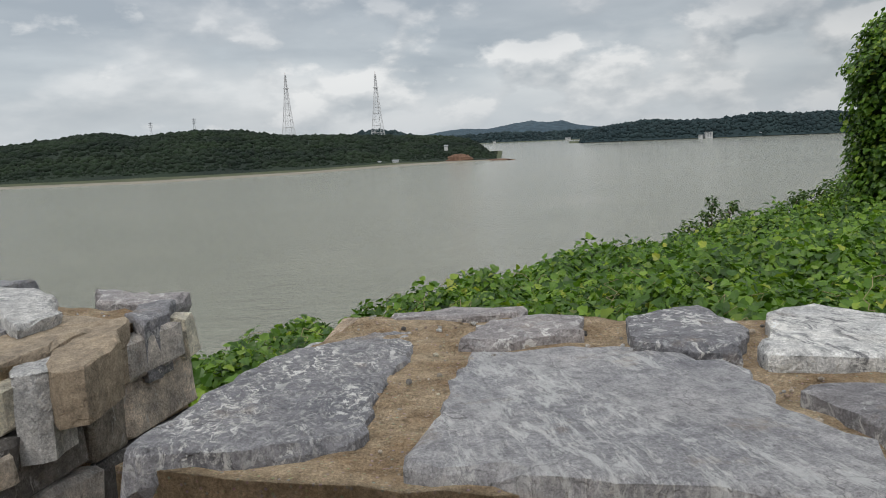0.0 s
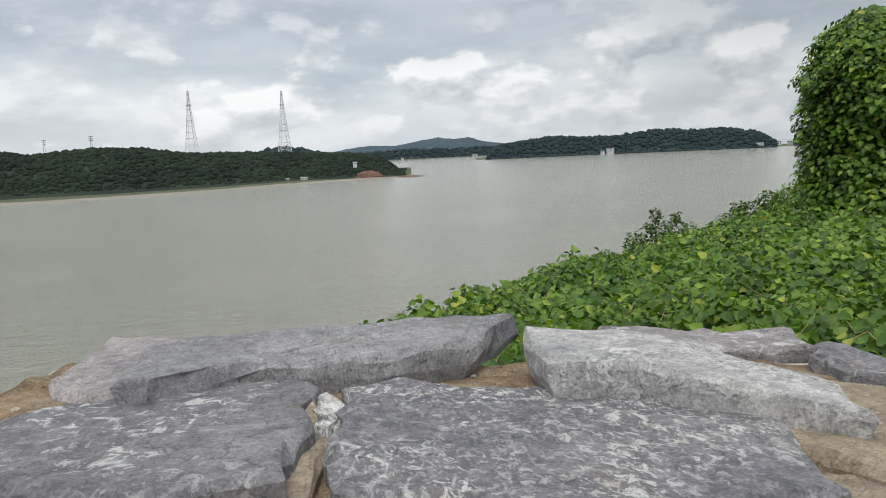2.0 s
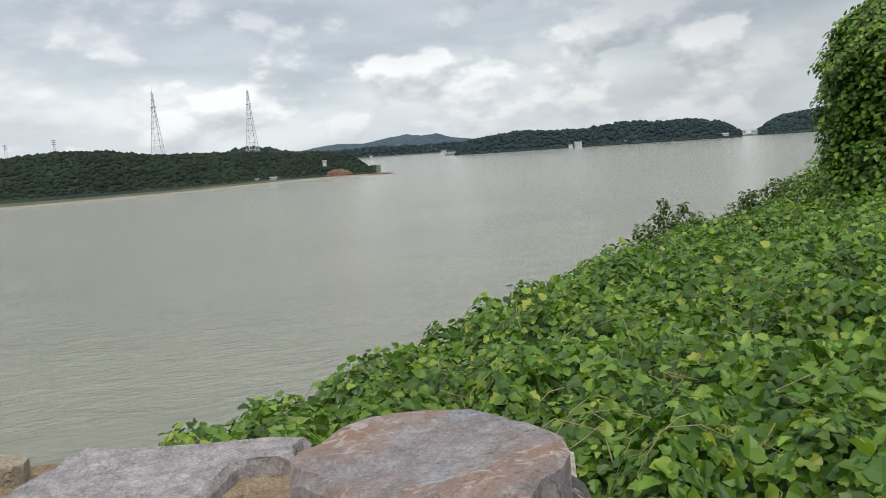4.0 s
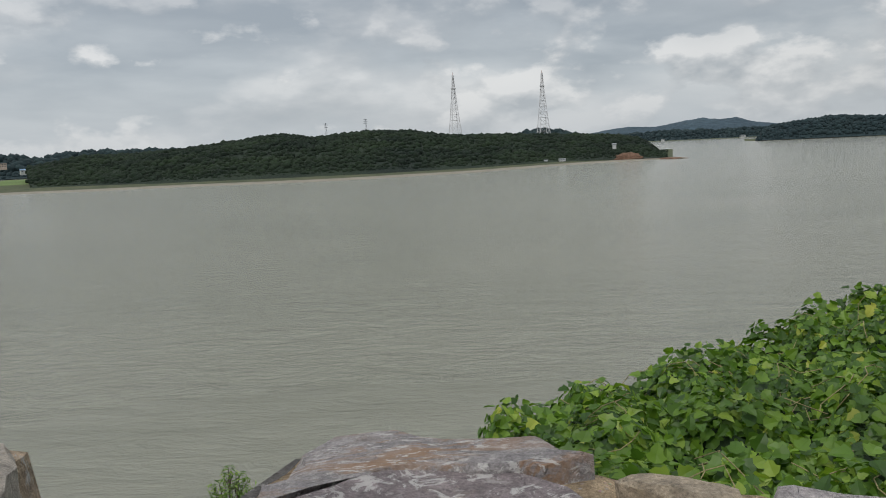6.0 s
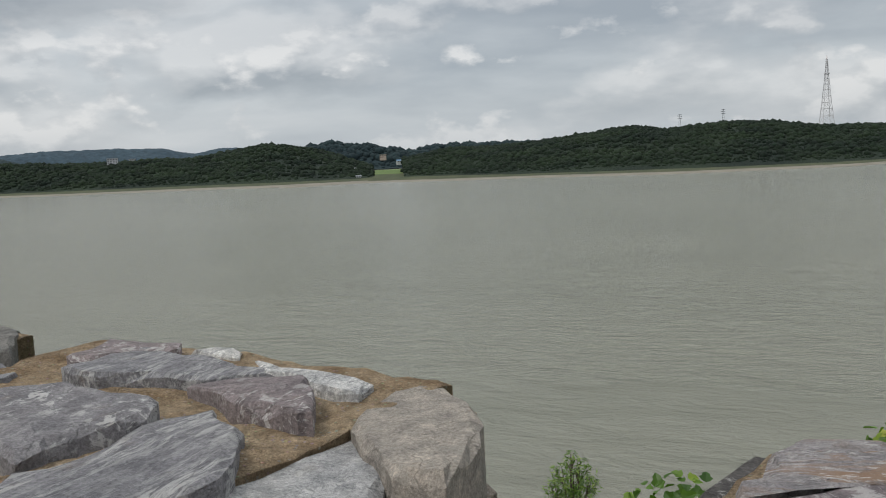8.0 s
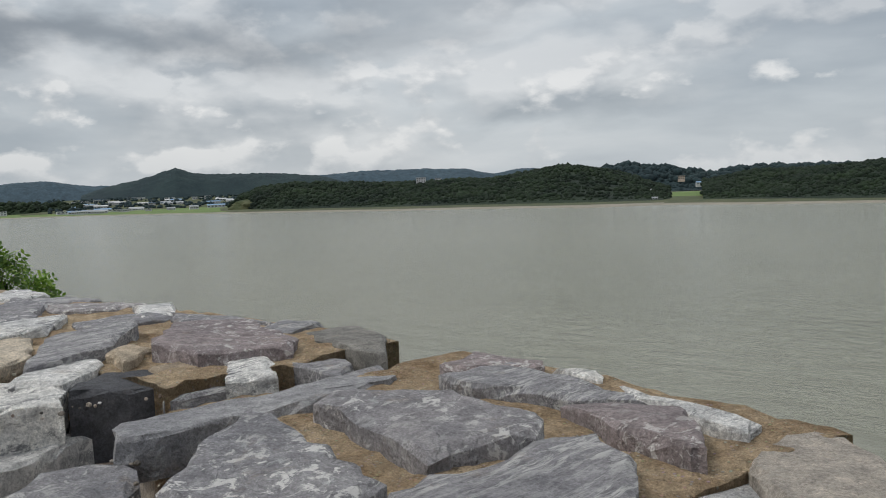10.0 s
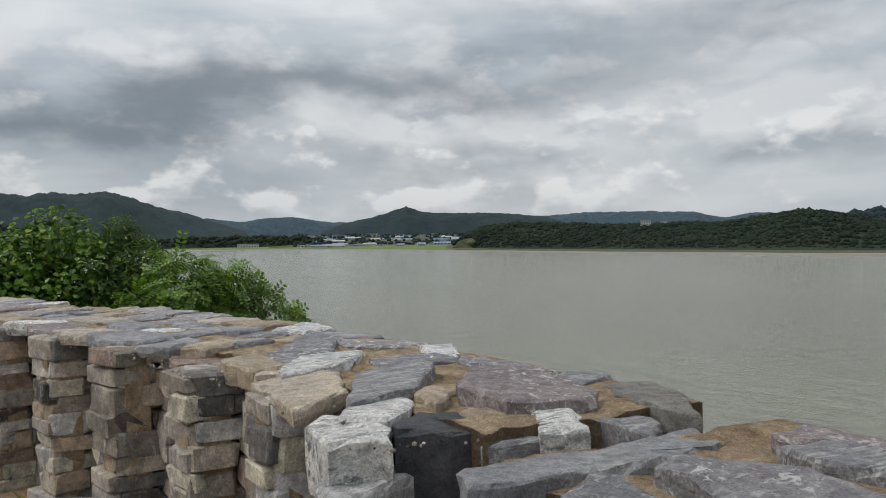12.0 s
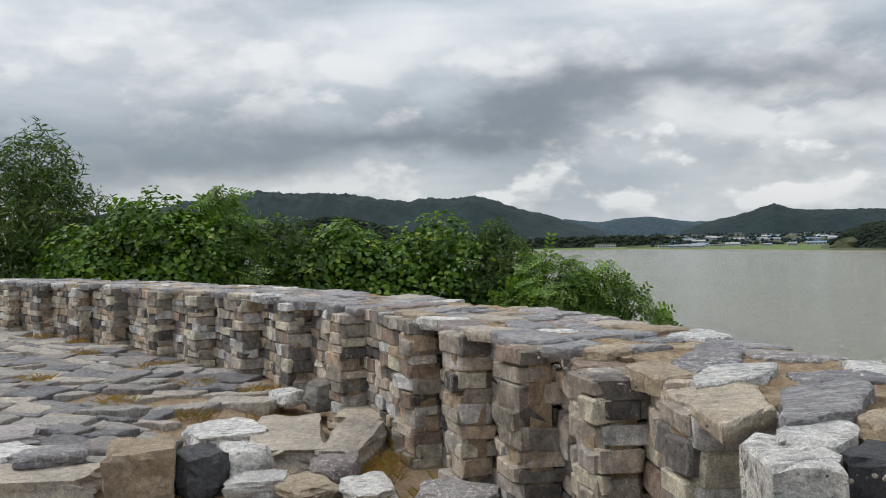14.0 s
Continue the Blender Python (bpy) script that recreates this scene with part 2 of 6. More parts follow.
def stone_material(name, tones, vein, vein_scale, vein_amount, stretch=(1, 1, 1), rough=0.8, island=False, speck=0.0, lichen=0.35, patch=3.0, depth=0.28):
    """Natural stone: tones picked per stone, pale mineral veins or flecks, grain and patchy weathering."""
    m, nt, p, N, L = nodes_of(name)
    geo = N("ShaderNodeNewGeometry")
    co = geo.outputs["Position"]
    rnd = geo.outputs["Random Per Island"] if island else N("ShaderNodeObjectInfo").outputs["Random"]
    pick = ramp_node(nt, rnd, [(k / len(tones), c) for k, c in enumerate(tones)])
    pick.color_ramp.interpolation = "CONSTANT" if len(tones) > 3 else "LINEAR"
    mp = N("ShaderNodeMapping")
    mp.inputs["Scale"].default_value = stretch
    shift = N("ShaderNodeCombineXYZ")
    L(rnd, shift.inputs[0])
    sc = N("ShaderNodeVectorMath")
    sc.operation = "SCALE"
    sc.inputs["Scale"].default_value = 37.0
    L(shift.outputs[0], sc.inputs[0])
    L(sc.outputs[0], mp.inputs["Location"])
    turn = N("ShaderNodeCombineXYZ")
    L(rnd, turn.inputs[2])
    tw = N("ShaderNodeVectorMath")
    tw.operation = "SCALE"
    tw.inputs["Scale"].default_value = 2.2
    L(turn.outputs[0], tw.inputs[0])
    L(tw.outputs[0], mp.inputs["Rotation"])
    L(co, mp.inputs["Vector"])
    tone = noise_node(nt, patch, 6, 0.65, co)
    grain = noise_node(nt, 150.0, 4, 0.85, co)
    mid = noise_node(nt, 24.0, 8, 0.72, co)
    veins = noise_node(nt, vein_scale * 3.2, 10, 0.78, mp.outputs[0], 0.5)
    crowd = noise_node(nt, 3.4, 3, 0.5, mp.outputs[0])
    c = mix_node(nt, 1.0, pick.outputs[0], ramp_node(nt, tone.outputs[0], [(0.3, (1 - depth, 1 - depth, 1.02 - depth)), (0.7, (1 + depth, 0.96 + depth, 0.91 + depth))]).outputs[0], "MULTIPLY")
    c = mix_node(nt, 1.0, c, ramp_node(nt, grain.outputs[0], [(0.3, (0.55,) * 3), (0.7, (1.5,) * 3)]).outputs[0], "MULTIPLY")
    c = mix_node(nt, 1.0, c, ramp_node(nt, mid.outputs[0], [(0.3, (0.62,) * 3), (0.7, (1.34,) * 3)]).outputs[0], "MULTIPLY")
    vm = ramp_node(nt, veins.outputs[0], [(0.575 - vein_amount, (0, 0, 0)), (0.64 - vein_amount * 0.9, (0.86,) * 3)])
    some = ramp_node(nt, crowd.outputs[0], [(0.40, (0.22,) * 3), (0.58, (1, 1, 1))]).outputs[0]
    c = mix_node(nt, mix_node(nt, 1.0, vm.outputs[0], some, "MULTIPLY"), c, vein)
    if speck:
        sp = noise_node(nt, 26.0, 10, 0.72, mp.outputs[0], 0.8)
        dots = ramp_node(nt, sp.outputs[0], [(0.545, (0, 0, 0)), (0.580, (speck,) * 3)]).outputs[0]
        c = mix_node(nt, mix_node(nt, 1.0, dots, some, "MULTIPLY"), c, (0.80, 0.78, 0.75))
    lw = noise_node(nt, 5.5, 7, 0.7, co)
    stain = ramp_node(nt, lw.outputs[0], [(0.58, (0, 0, 0)), (0.72, (lichen,) * 3)])
    c = mix_node(nt, stain.outputs[0], c, (0.37, 0.26, 0.15))
    # hairline cracks and split layers
    bent = N("ShaderNodeVectorMath")
    bent.operation = "MULTIPLY_ADD"
    L(noise_node(nt, 3.0, 5, 0.6, co).outputs[1], bent.inputs[0])
    bent.inputs[1].default_value = (0.5, 0.5, 0.5)
    L(mp.outputs[0], bent.inputs[2])
    vor = N("ShaderNodeTexVoronoi")
    vor.feature = "DISTANCE_TO_EDGE"
    vor.inputs["Scale"].default_value = 2.6
    L(bent.outputs[0], vor.inputs["Vector"])
    crack = ramp_node(nt, vor.outputs["Distance"], [(0.002, (0.42,) * 3), (0.009, (1, 1, 1))]).outputs[0]
    gate = ramp_node(nt, tone.outputs[0], [(0.50, (0, 0, 0)), (0.58, (0.75,) * 3)]).outputs[0]
    c = mix_node(nt, gate, c, mix_node(nt, 1.0, c, crack, "MULTIPLY"))
    layers = noise_node(nt, 4.2, 5, 0.55, mp.outputs[0], 0.3)
    ledge = ramp_node(nt, layers.outputs[0], [(0.40, (0, 0, 0)), (0.41, (0.35,) * 3), (0.50, (0.40,) * 3), (0.51, (0.75,) * 3), (0.60, (0.8,) * 3), (0.61, (1, 1, 1))]).outputs[0]
    L(c, p.inputs["Base Color"])
    p.inputs["Roughness"].default_value = rough
    p.inputs["Specular IOR Level"].default_value = 0.35
    h = N("ShaderNodeMath")
    h.operation = "MULTIPLY_ADD"
    L(grain.outputs[0], h.inputs[0])
    h.inputs[1].default_value = 0.35
    L(mid.outputs[0], h.inputs[2])
    n1 = bump_node(nt, p, h.outputs[0], 1.0, 0.022)
    bump_node(nt, p, ledge, 0.9, 0.012, n1)
    return m


SLATES = [(0.272, 0.268, 0.282), (0.218, 0.218, 0.236), (0.325, 0.305, 0.308)]
STONE = {
    "slate": stone_material("slate_slab", SLATES, (0.52, 0.52, 0.52), 7, 0.02, speck=0.8),
    "fleck": stone_material("white_flecked_slate", SLATES[:2], (0.66, 0.64, 0.60), 13, 0.06, (1.6, 1, 1), speck=0.9),
    "veined": stone_material("veined_slate", [(0.37, 0.365, 0.38), (0.315, 0.315, 0.33)], (0.60, 0.60, 0.59), 3.2, 0.07, (2.6, 0.7, 1), speck=0.4),
    "stripe": stone_material("banded_gneiss", [(0.20, 0.205, 0.225), (0.255, 0.252, 0.268)], (0.62, 0.61, 0.59), 5, 0.09, (5, 0.8, 3)),
    "slab": stone_material("grey_slate_slab", [(0.37, 0.368, 0.38), (0.315, 0.316, 0.33)], (0.45, 0.45, 0.45), 8, 0.0, (3, 1, 1)),
    "granite": stone_material("pale_grey_granite", [(0.46, 0.465, 0.47), (0.51, 0.51, 0.505)], (0.16, 0.16, 0.17), 26, 0.05, speck=1.0, lichen=0.2),
    "pale": stone_material("pale_lilac_slab", [(0.379, 0.351, 0.360), (0.417, 0.388, 0.388)], (0.24, 0.22, 0.23), 9, 0.02, (2, 1, 1)),
    "white": stone_material("quartz_white_stone", [(0.72, 0.715, 0.69), (0.70, 0.70, 0.69)], (0.10, 0.10, 0.11), 4, 0.07, (3.5, 1, 2.5), lichen=0.3),
    "brown": stone_material("tan_sandstone", [(0.366, 0.293, 0.213), (0.415, 0.348, 0.262)], (0.46, 0.37, 0.25), 6, 0.02, lichen=0.5),
    "sand": stone_material("smooth_sandy_cap", [(0.60, 0.53, 0.43), (0.57, 0.50, 0.40)], (0.38, 0.29, 0.19), 6, 0.02),
    "rust": stone_material("rust_stained_slab", [(0.353, 0.363, 0.384), (0.311, 0.321, 0.353)], (0.36, 0.185, 0.095), 1.6, 0.20, (1, 2, 1), speck=0.5, lichen=0.5),
    "streak": stone_material("rust_streaked_slate", SLATES, (0.36, 0.22, 0.13), 2, 0.09, (0.8, 3, 1), speck=0.7),
    "mauve": stone_material("purple_slate", [(0.235, 0.20, 0.208), (0.27, 0.232, 0.235)], (0.42, 0.38, 0.37), 6, 0.0, speck=0.6),
    "boulder": stone_material("weathered_boulder", [(0.485, 0.435, 0.371), (0.420, 0.380, 0.331)], (0.40, 0.37, 0.32), 8, 0.04, lichen=0.45),
    "dark": stone_material("dark_fieldstone", [(0.166, 0.166, 0.158), (0.216, 0.209, 0.194)], (0.26, 0.25, 0.23), 9, 0.02, lichen=0.4),
    "black": stone_material("blackish_basalt", [(0.072, 0.074, 0.084), (0.086, 0.089, 0.098)], (0.16, 0.16, 0.16), 9, -0.02, lichen=0.1),
}
RUBBLE_TONES = [(0.388, 0.347, 0.298), (0.183, 0.173, 0.164), (0.505, 0.442, 0.366), (0.616, 0.574, 0.463), (0.253, 0.227, 0.194), (0.45, 0.416, 0.382), (0.462, 0.361, 0.262), (0.111, 0.104, 0.099), (0.616, 0.616, 0.616), (0.29, 0.217, 0.174), (0.304, 0.269, 0.23), (0.56, 0.486, 0.407)]
RUBBLE = stone_material("rubble_stone", RUBBLE_TONES, (0.60, 0.58, 0.55), 4, 0.02, (2.5, 2.5, 1), lichen=0.3, patch=9.0, depth=0.5)
RUBBLE_MANY = stone_material("rubble_stone_many", RUBBLE_TONES, (0.60, 0.58, 0.55), 4, 0.02, (2.5, 2.5, 1), island=True, lichen=0.3, patch=9.0, depth=0.5)
FLAGS = stone_material("paving_slate", [(0.225, 0.222, 0.232), (0.165, 0.168, 0.180), (0.33, 0.318, 0.300), (0.26, 0.245, 0.235), (0.42, 0.385, 0.34)], (0.50, 0.49, 0.47), 6, 0.02, (3, 1, 1), lichen=0.4)
FLAGS_MANY = stone_material("paving_slate_many", [(0.225, 0.222, 0.232), (0.165, 0.168, 0.180), (0.33, 0.318, 0.300), (0.26, 0.245, 0.235), (0.42, 0.385, 0.34)], (0.50, 0.49, 0.47), 6, 0.02, (3, 1, 1), island=True, lichen=0.4)


def leaf_material(name, stops, gloss=0.45):
    m, nt, p, N, L = nodes_of(name)
    geo = N("ShaderNodeNewGeometry")
    c = ramp_node(nt, geo.outputs["Random Per Island"], stops).outputs[0]
    n = noise_node(nt, 1.1, 3, 0.6, geo.outputs["Position"])
    c = mix_node(nt, 1.0, c, ramp_node(nt, n.outputs[0], [(0.3, (0.55, 0.60, 0.60)), (0.7, (1.42, 1.35, 1.2))]).outputs[0], "MULTIPLY")
    L(c, p.inputs["Base Color"])
    p.inputs["Roughness"].default_value = gloss
    p.inputs["Specular IOR Level"].default_value = 0.4
    tr = N("ShaderNodeBsdfTranslucent")
    L(mix_node(nt, 1.0, c, (1.25, 1.35, 0.6), "MULTIPLY"), tr.inputs[0])
    mx = N("ShaderNodeMixShader")
    mx.inputs[0].default_value = 0.32
    L(p.outputs[0], mx.inputs[1])
    L(tr.outputs[0], mx.inputs[2])
    L(mx.outputs[0], nt.nodes["Material Output"].inputs[0])
    return m


VINE_LEAF = leaf_material("vine_leaf", [(0.0, (0.034, 0.085, 0.011)), (0.5, (0.084, 0.172, 0.018)), (0.85, (0.138, 0.240, 0.028)), (0.97, (0.21, 0.30, 0.042)), (1.0, (0.32, 0.34, 0.055))])
TREE_LEAF = leaf_material("tree_leaf", [(0.0, (0.032, 0.068, 0.018)), (0.6, (0.060, 0.115, 0.026)), (1.0, (0.15, 0.21, 0.05))], 0.55)
FROND_LEAF = leaf_material("frond_leaf", [(0.0, (0.07, 0.14, 0.028)), (0.6, (0.13, 0.225, 0.045)), (1.0, (0.23, 0.33, 0.075))], 0.55)
# undergrowth green darkened so the shade between leaves is in the colour
SHADE = varied("shaded_undergrowth", (0.012, 0.028, 0.008), (0.022, 0.042, 0.012), 0.8, 0.95, 0.4, 0.05, 6.0, 0.1)
BARK = varied("grey_brown_bark", (0.10, 0.08, 0.06), (0.16, 0.13, 0.10), 4.0, 0.9, 0.8, 0.01, 30.0, 0.1)
STEM = varied("dry_vine_stem", (0.22, 0.18, 0.09), (0.30, 0.26, 0.13), 4.0, 0.8, 0.3, 0.005, 30.0, 0.1)
DRY_GRASS = leaf_material("dry_grass", [(0.0, (0.30, 0.16, 0.06)), (0.6, (0.38, 0.24, 0.10)), (1.0, (0.20, 0.22, 0.06))], 0.8)

# ---- helpers for building ----
def mesh_of(name, verts, faces, mats=(), mat_ids=None, smooth=False):
    me = bpy.data.meshes.new(name)
    me.from_pydata([tuple(v) for v in verts], [], faces)
    for m in mats:
        me.materials.append(m)
    if mat_ids is not None:
        me.polygons.foreach_set("material_index", mat_ids)
    if smooth:
        me.polygons.foreach_set("use_smooth", [True] * len(me.polygons))
    me.update()
    return me


def part(name, bm, material, parent, label=""):
    me = bpy.data.meshes.new(name)
    bm.to_mesh(me)
    bm.free()
    me.materials.append(material)
    ob = new(name, me)
    ob.parent = parent
    return tagged(ob, label)


def grid_faces(nu, nv):
    return [(i * nv + j, (i + 1) * nv + j, (i + 1) * nv + j + 1, i * nv + j + 1) for i in range(nu - 1) for j in range(nv - 1)]


EYE_Z, WATER_Z = 1.57, -26.4


def polar(az, dist, z=0.0):
    a = radians(az)
    return Vector((-3.0 - math.sin(a) * dist, math.cos(a) * dist, z))


def along(rows, x):
    rows = sorted(rows)
    return float(np.interp(x, [r[0] for r in rows], [r[1] for r in rows]))


# ---- water ----
def make_water():
    n, rows = 96, []
    radii = [0, 15, 30, 60, 120, 250, 500, 1000, 2000, 4900]
    verts, faces = [(0, 0, WATER_Z)], []
    for r in radii[1:]:
        verts += [(r * math.cos(k * math.tau / n), r * math.sin(k * math.tau / n), WATER_Z) for k in range(n)]
    faces += [(0, 1 + k, 1 + (k + 1) % n) for k in range(n)]
    for i in range(len(radii) - 2):
        a, b = 1 + i * n, 1 + (i + 1) * n
        faces += [(a + k, b + k, b + (k + 1) % n, a + (k + 1) % n) for k in range(n)]
    tagged(new("water", mesh_of("water", verts, faces, [WATER])), "broad grey-brown muddy tidal strait with small ripples", "water", kind="structure")


make_water()

# ---- far shores: wooded ridges, each with its foreshore ----
CROWN_V, CROWN_F = [], []


def crown_templates():
    rng = random.Random(4)
    for sub in (1, 2):
        group = []
        for k in range(5):
            bm = bmesh.new()
            bmesh.ops.create_icosphere(bm, subdivisions=sub, radius=1.0)
            for v in bm.verts:
                f = 1 + 0.28 * noise.noise(v.co * 1.7 + Vector((k * 7.1, 3, sub))) + rng.uniform(-0.08, 0.08)
                v.co = Vector((v.co.x * f, v.co.y * f, v.co.z * f * 0.85))
            bm.verts.index_update()
            group.append((np.array([v.co[:] for v in bm.verts]), np.array([[v.index for v in fc.verts] for fc in bm.faces])))
            bm.free()
        CROWN_V.append(group)


crown_templates()


def clumps(name, places, sizes, material, fine=0):
    """Many tree crowns in one mesh."""
    rng = np.random.RandomState(len(places))
    vs, fs, base = [], [], 0
    for p, s in zip(places, sizes):
        v, f = CROWN_V[fine][rng.randint(5)]
        a = rng.rand() * math.tau
        c, d = math.cos(a), math.sin(a)
        w = v * (s * rng.uniform(0.8, 1.25), s * rng.uniform(0.8, 1.25), s * rng.uniform(0.75, 1.2))
        vs.append(np.c_[w[:, 0] * c - w[:, 1] * d, w[:, 0] * d + w[:, 1] * c, w[:, 2]] + p)
        fs.append(f + base)
        base += len(v)
    return mesh_of(name, np.concatenate(vs), np.concatenate(fs).tolist(), [material], smooth=True)


def ridge(label, crest, dist, depth, woods, crown=0.0, front=0.35, seed=0, steps=90, foot=None):
    """A hill range: crest is rows of bearing and height in degrees as seen from the wall, dist the crest's distance."""
    rng = random.Random(seed)
    a0, a1 = min(c[0] for c in crest), max(c[0] for c in crest)
    nv, verts = 13 if crown else 45, []

    def height(az, v):
        h = max(EYE_Z + dist * math.tan(radians(along(crest, az))) - WATER_Z - 0.75 * crown, 0.5)
        prof = math.sin(min(v / (1 - front), 1.0) * math.pi / 2) ** 1.2 if v < 1 - front else math.cos((v - 1 + front) / front * math.pi / 2)
        q = polar(az, dist * 0.01)
        rough = noise.fractal((q.x * 0.5 + seed, q.y * 0.5, v * 2), 0.8, 2.0, 4) * 0.10 * math.sin(math.pi * v)
        if not crown:
            h *= 1 + 0.035 * noise.noise((q.x * 4, q.y * 4, v * 40)) + 0.025 * noise.noise((q.x * 11, q.y * 11, v * 90))
        return WATER_Z + 1.2 + max(h - 1.2, 0.3) * (prof * (1 + rough) if v < 0.62 or v > 0.68 else prof)

    def place(az, v):
        if foot and v < 1 - front:
            near = along(foot, az)
            return polar(az, near + (dist - near) * v / (1 - front), height(az, v))
        return polar(az, dist + (v - 1 + front) * depth, height(az, v))

    for i in range(steps):
        az = a0 + (a1 - a0) * i / (steps - 1)
        for j in range(nv):
            verts.append(place(az, j / (nv - 1)))
    hill = new("wooded_hill", mesh_of("wooded_hill", verts, grid_faces(steps, nv), [woods], smooth=True))
    tagged(hill, label, "hill", kind="structure")
    if crown:
        width = radians(a1 - a0) * dist
        count = int(width / (crown * 1.1)) * int(depth * 0.75 / (crown * 1.1))
        pts, sizes = [], []
        for k in range(count):
            az, v = rng.uniform(a0, a1), rng.uniform(0.03, 0.78)
            p = place(az, v)
            s = crown * rng.choice((0.45, 0.6, 0.75, 0.9, 1.2)) * rng.uniform(0.85, 1.15) * min(1.0, 0.35 + (p.z - WATER_Z) / (3 * crown))
            p.z += s * 0.12
            pts.append(p)
            sizes.append(s)
        me = clumps("tree_canopy", pts, sizes, woods)
        ob = new("tree_canopy", me)
        tagged(ob, "dense dark green tree crowns covering a low hill", "woodland", kind="stuff")
    return hill


def shore(label, rows, wide, z, material, steps=80):
    """A low strip of land along the water: rows of bearing and distance."""
    a0, a1 = min(r[0] for r in rows), max(r[0] for r in rows)
    verts, rng = [], random.Random(int(wide))
    for i in range(steps):
        az = a0 + (a1 - a0) * i / (steps - 1)
        d = along(rows, az) * (1 + 0.006 * noise.noise((az * 0.8, wide, 0)))
        for dd, h in ((0, -0.6), (wide * 0.08, z * 0.5), (wide * 0.25, z), (wide, z + 0.3)):
            verts.append(polar(az, d + dd, WATER_Z + h))
    tagged(new("shore_ground", mesh_of("shore_ground", verts, grid_faces(steps, 4), [material])), label, "shore", kind="structure")


ridge("low dark green wooded headland across the strait", [(27.5, -0.2), (24.3, 0.35), (21.4, 0.3), (18.1, 0.5), (15.8, 0.8), (11.9, 1.2), (9.6, 0.85), (6.5, 1.1), (3, 1.0), (0.4, 0.55), (-3.4, 0.4), (-8.6, 0.2), (-11, 0.0), (-12.3, -0.2), (-13.4, -0.9), (-14.2, -1.5)], 1290, 260, WOODS, 4.0, seed=1, steps=120, foot=[(27.5, 1000), (20, 905), (12, 850), (6, 835), (-1, 860), (-7, 945), (-9.5, 945), (-14.2, 940)])
ridge("small dome-shaped wooded hill behind the pylons", [(-2.6, 0.1), (-4, 0.35), (-5.9, 0.75), (-7.5, 0.4), (-9, 0.1)], 1900, 260, WOODS_HAZED, 9.0, seed=2, steps=40)
ridge("hazy blue remote hills beyond the strait", [(-8, 0.05), (-10, 0.3), (-11.7, 0.5), (-13.5, 0.4), (-15.2, 0.7), (-16.4, 0.85), (-17.5, 0.7), (-18.6, 0.75), (-19.4, 0.45), (-21.5, 0.15), (-23, 0)], 3700, 500, HILLS_HAZED, 0.0, seed=3, steps=200)
ridge("wooded shore hills on the far side", [(-8.5, -0.3), (-11, 0.05), (-14, 0.15), (-18, 0.1), (-21, 0.15), (-23, -0.2)], 3050, 200, WOODS_HAZED, 11.0, seed=4, steps=50)
ridge("dark wooded hills along the far shore", [(-19.7, -0.62), (-20.3, 0.0), (-21.5, 0.3), (-23.9, 0.6), (-26, 0.45), (-28.2, 0.45), (-29, 0.5), (-30.9, 0.8), (-33, 0.62), (-35.5, 0.62), (-37.4, 0.3), (-38.6, -0.4)], 2080, 160, WOODS_HAZED, 6.0, seed=5, steps=90)
ridge("dark wooded hill at the bend of the shore", [(-39.6, -0.4), (-40.2, 0.1), (-41, 0.4), (-43, 0.7), (-46, 0.9), (-50, 0.7), (-56, 0.5), (-60, -0.3)], 2300, 300, WOODS_HAZED, 7.0, seed=6, steps=60)
ridge("green wooded hills close to the far shore", [(59.4, -0.6), (58.5, 0.1), (57.4, 0.5), (55.7, 0.75), (53, 0.7), (49, 0.5), (45.6, 0.5), (41.5, 0.5), (39.2, 0.85), (36.7, 1.1), (34.4, 0.85), (32.5, 0.45), (31.2, 0.0), (29.6, -0.6)], 1620, 260, WOODS, 4.8, seed=7, steps=110, foot=[(59.4, 1650), (57, 1430), (49, 1230), (41, 1120), (36, 1050), (29.6, 1030)])
ridge("wooded hill behind the village", [(37, 0.4), (34.4, 0.8), (32.2, 1.2), (30.5, 0.95), (29, 0.7), (27.5, 0.4), (25, 0.1)], 1900, 260, WOODS_HAZED, 9.0, seed=8, steps=50)
ridge("low wooded rise behind the fields", [(31, -0.3), (28.5, 0.1), (26.8, 0.35), (24.8, 0.6), (22.1, 0.6), (19.2, 0.55), (15, 0.3)], 2300, 260, WOODS_HAZED, 10.0, seed=9, steps=50)
ridge("dark wooded ridge with a pointed summit", [(68.5, 0.3), (67, 0.8), (65.1, 1.15), (63.6, 1.6), (62.7, 1.9), (61.7, 1.6), (60.7, 1.45), (56.7, 1.4), (53.4, 1.1), (51.5, 0.6), (50, 0.2)], 2900, 400, WOODS_HAZED, 0.0, seed=10, steps=260)
ridge("hazy low hills behind the far shore", [(56, 0.8), (53.4, 1.1), (50.3, 1.3), (46.4, 1.25), (43.3, 1.15), (41.3, 0.7), (39.9, 1.0), (38.5, 1.0), (36, 0.6)], 3500, 400, HILLS_HAZED, 0.0, seed=11, steps=220)
ridge("hazy remote hills on the skyline", [(79, 0.9), (77, 1.2), (76, 1.3), (74, 1.0), (72, 1.2), (70.5, 1.3), (68.2, 0.95), (65, 0.9), (62, 0.8)], 4200, 400, HILLS_HAZED, 0.0, seed=12, steps=150)
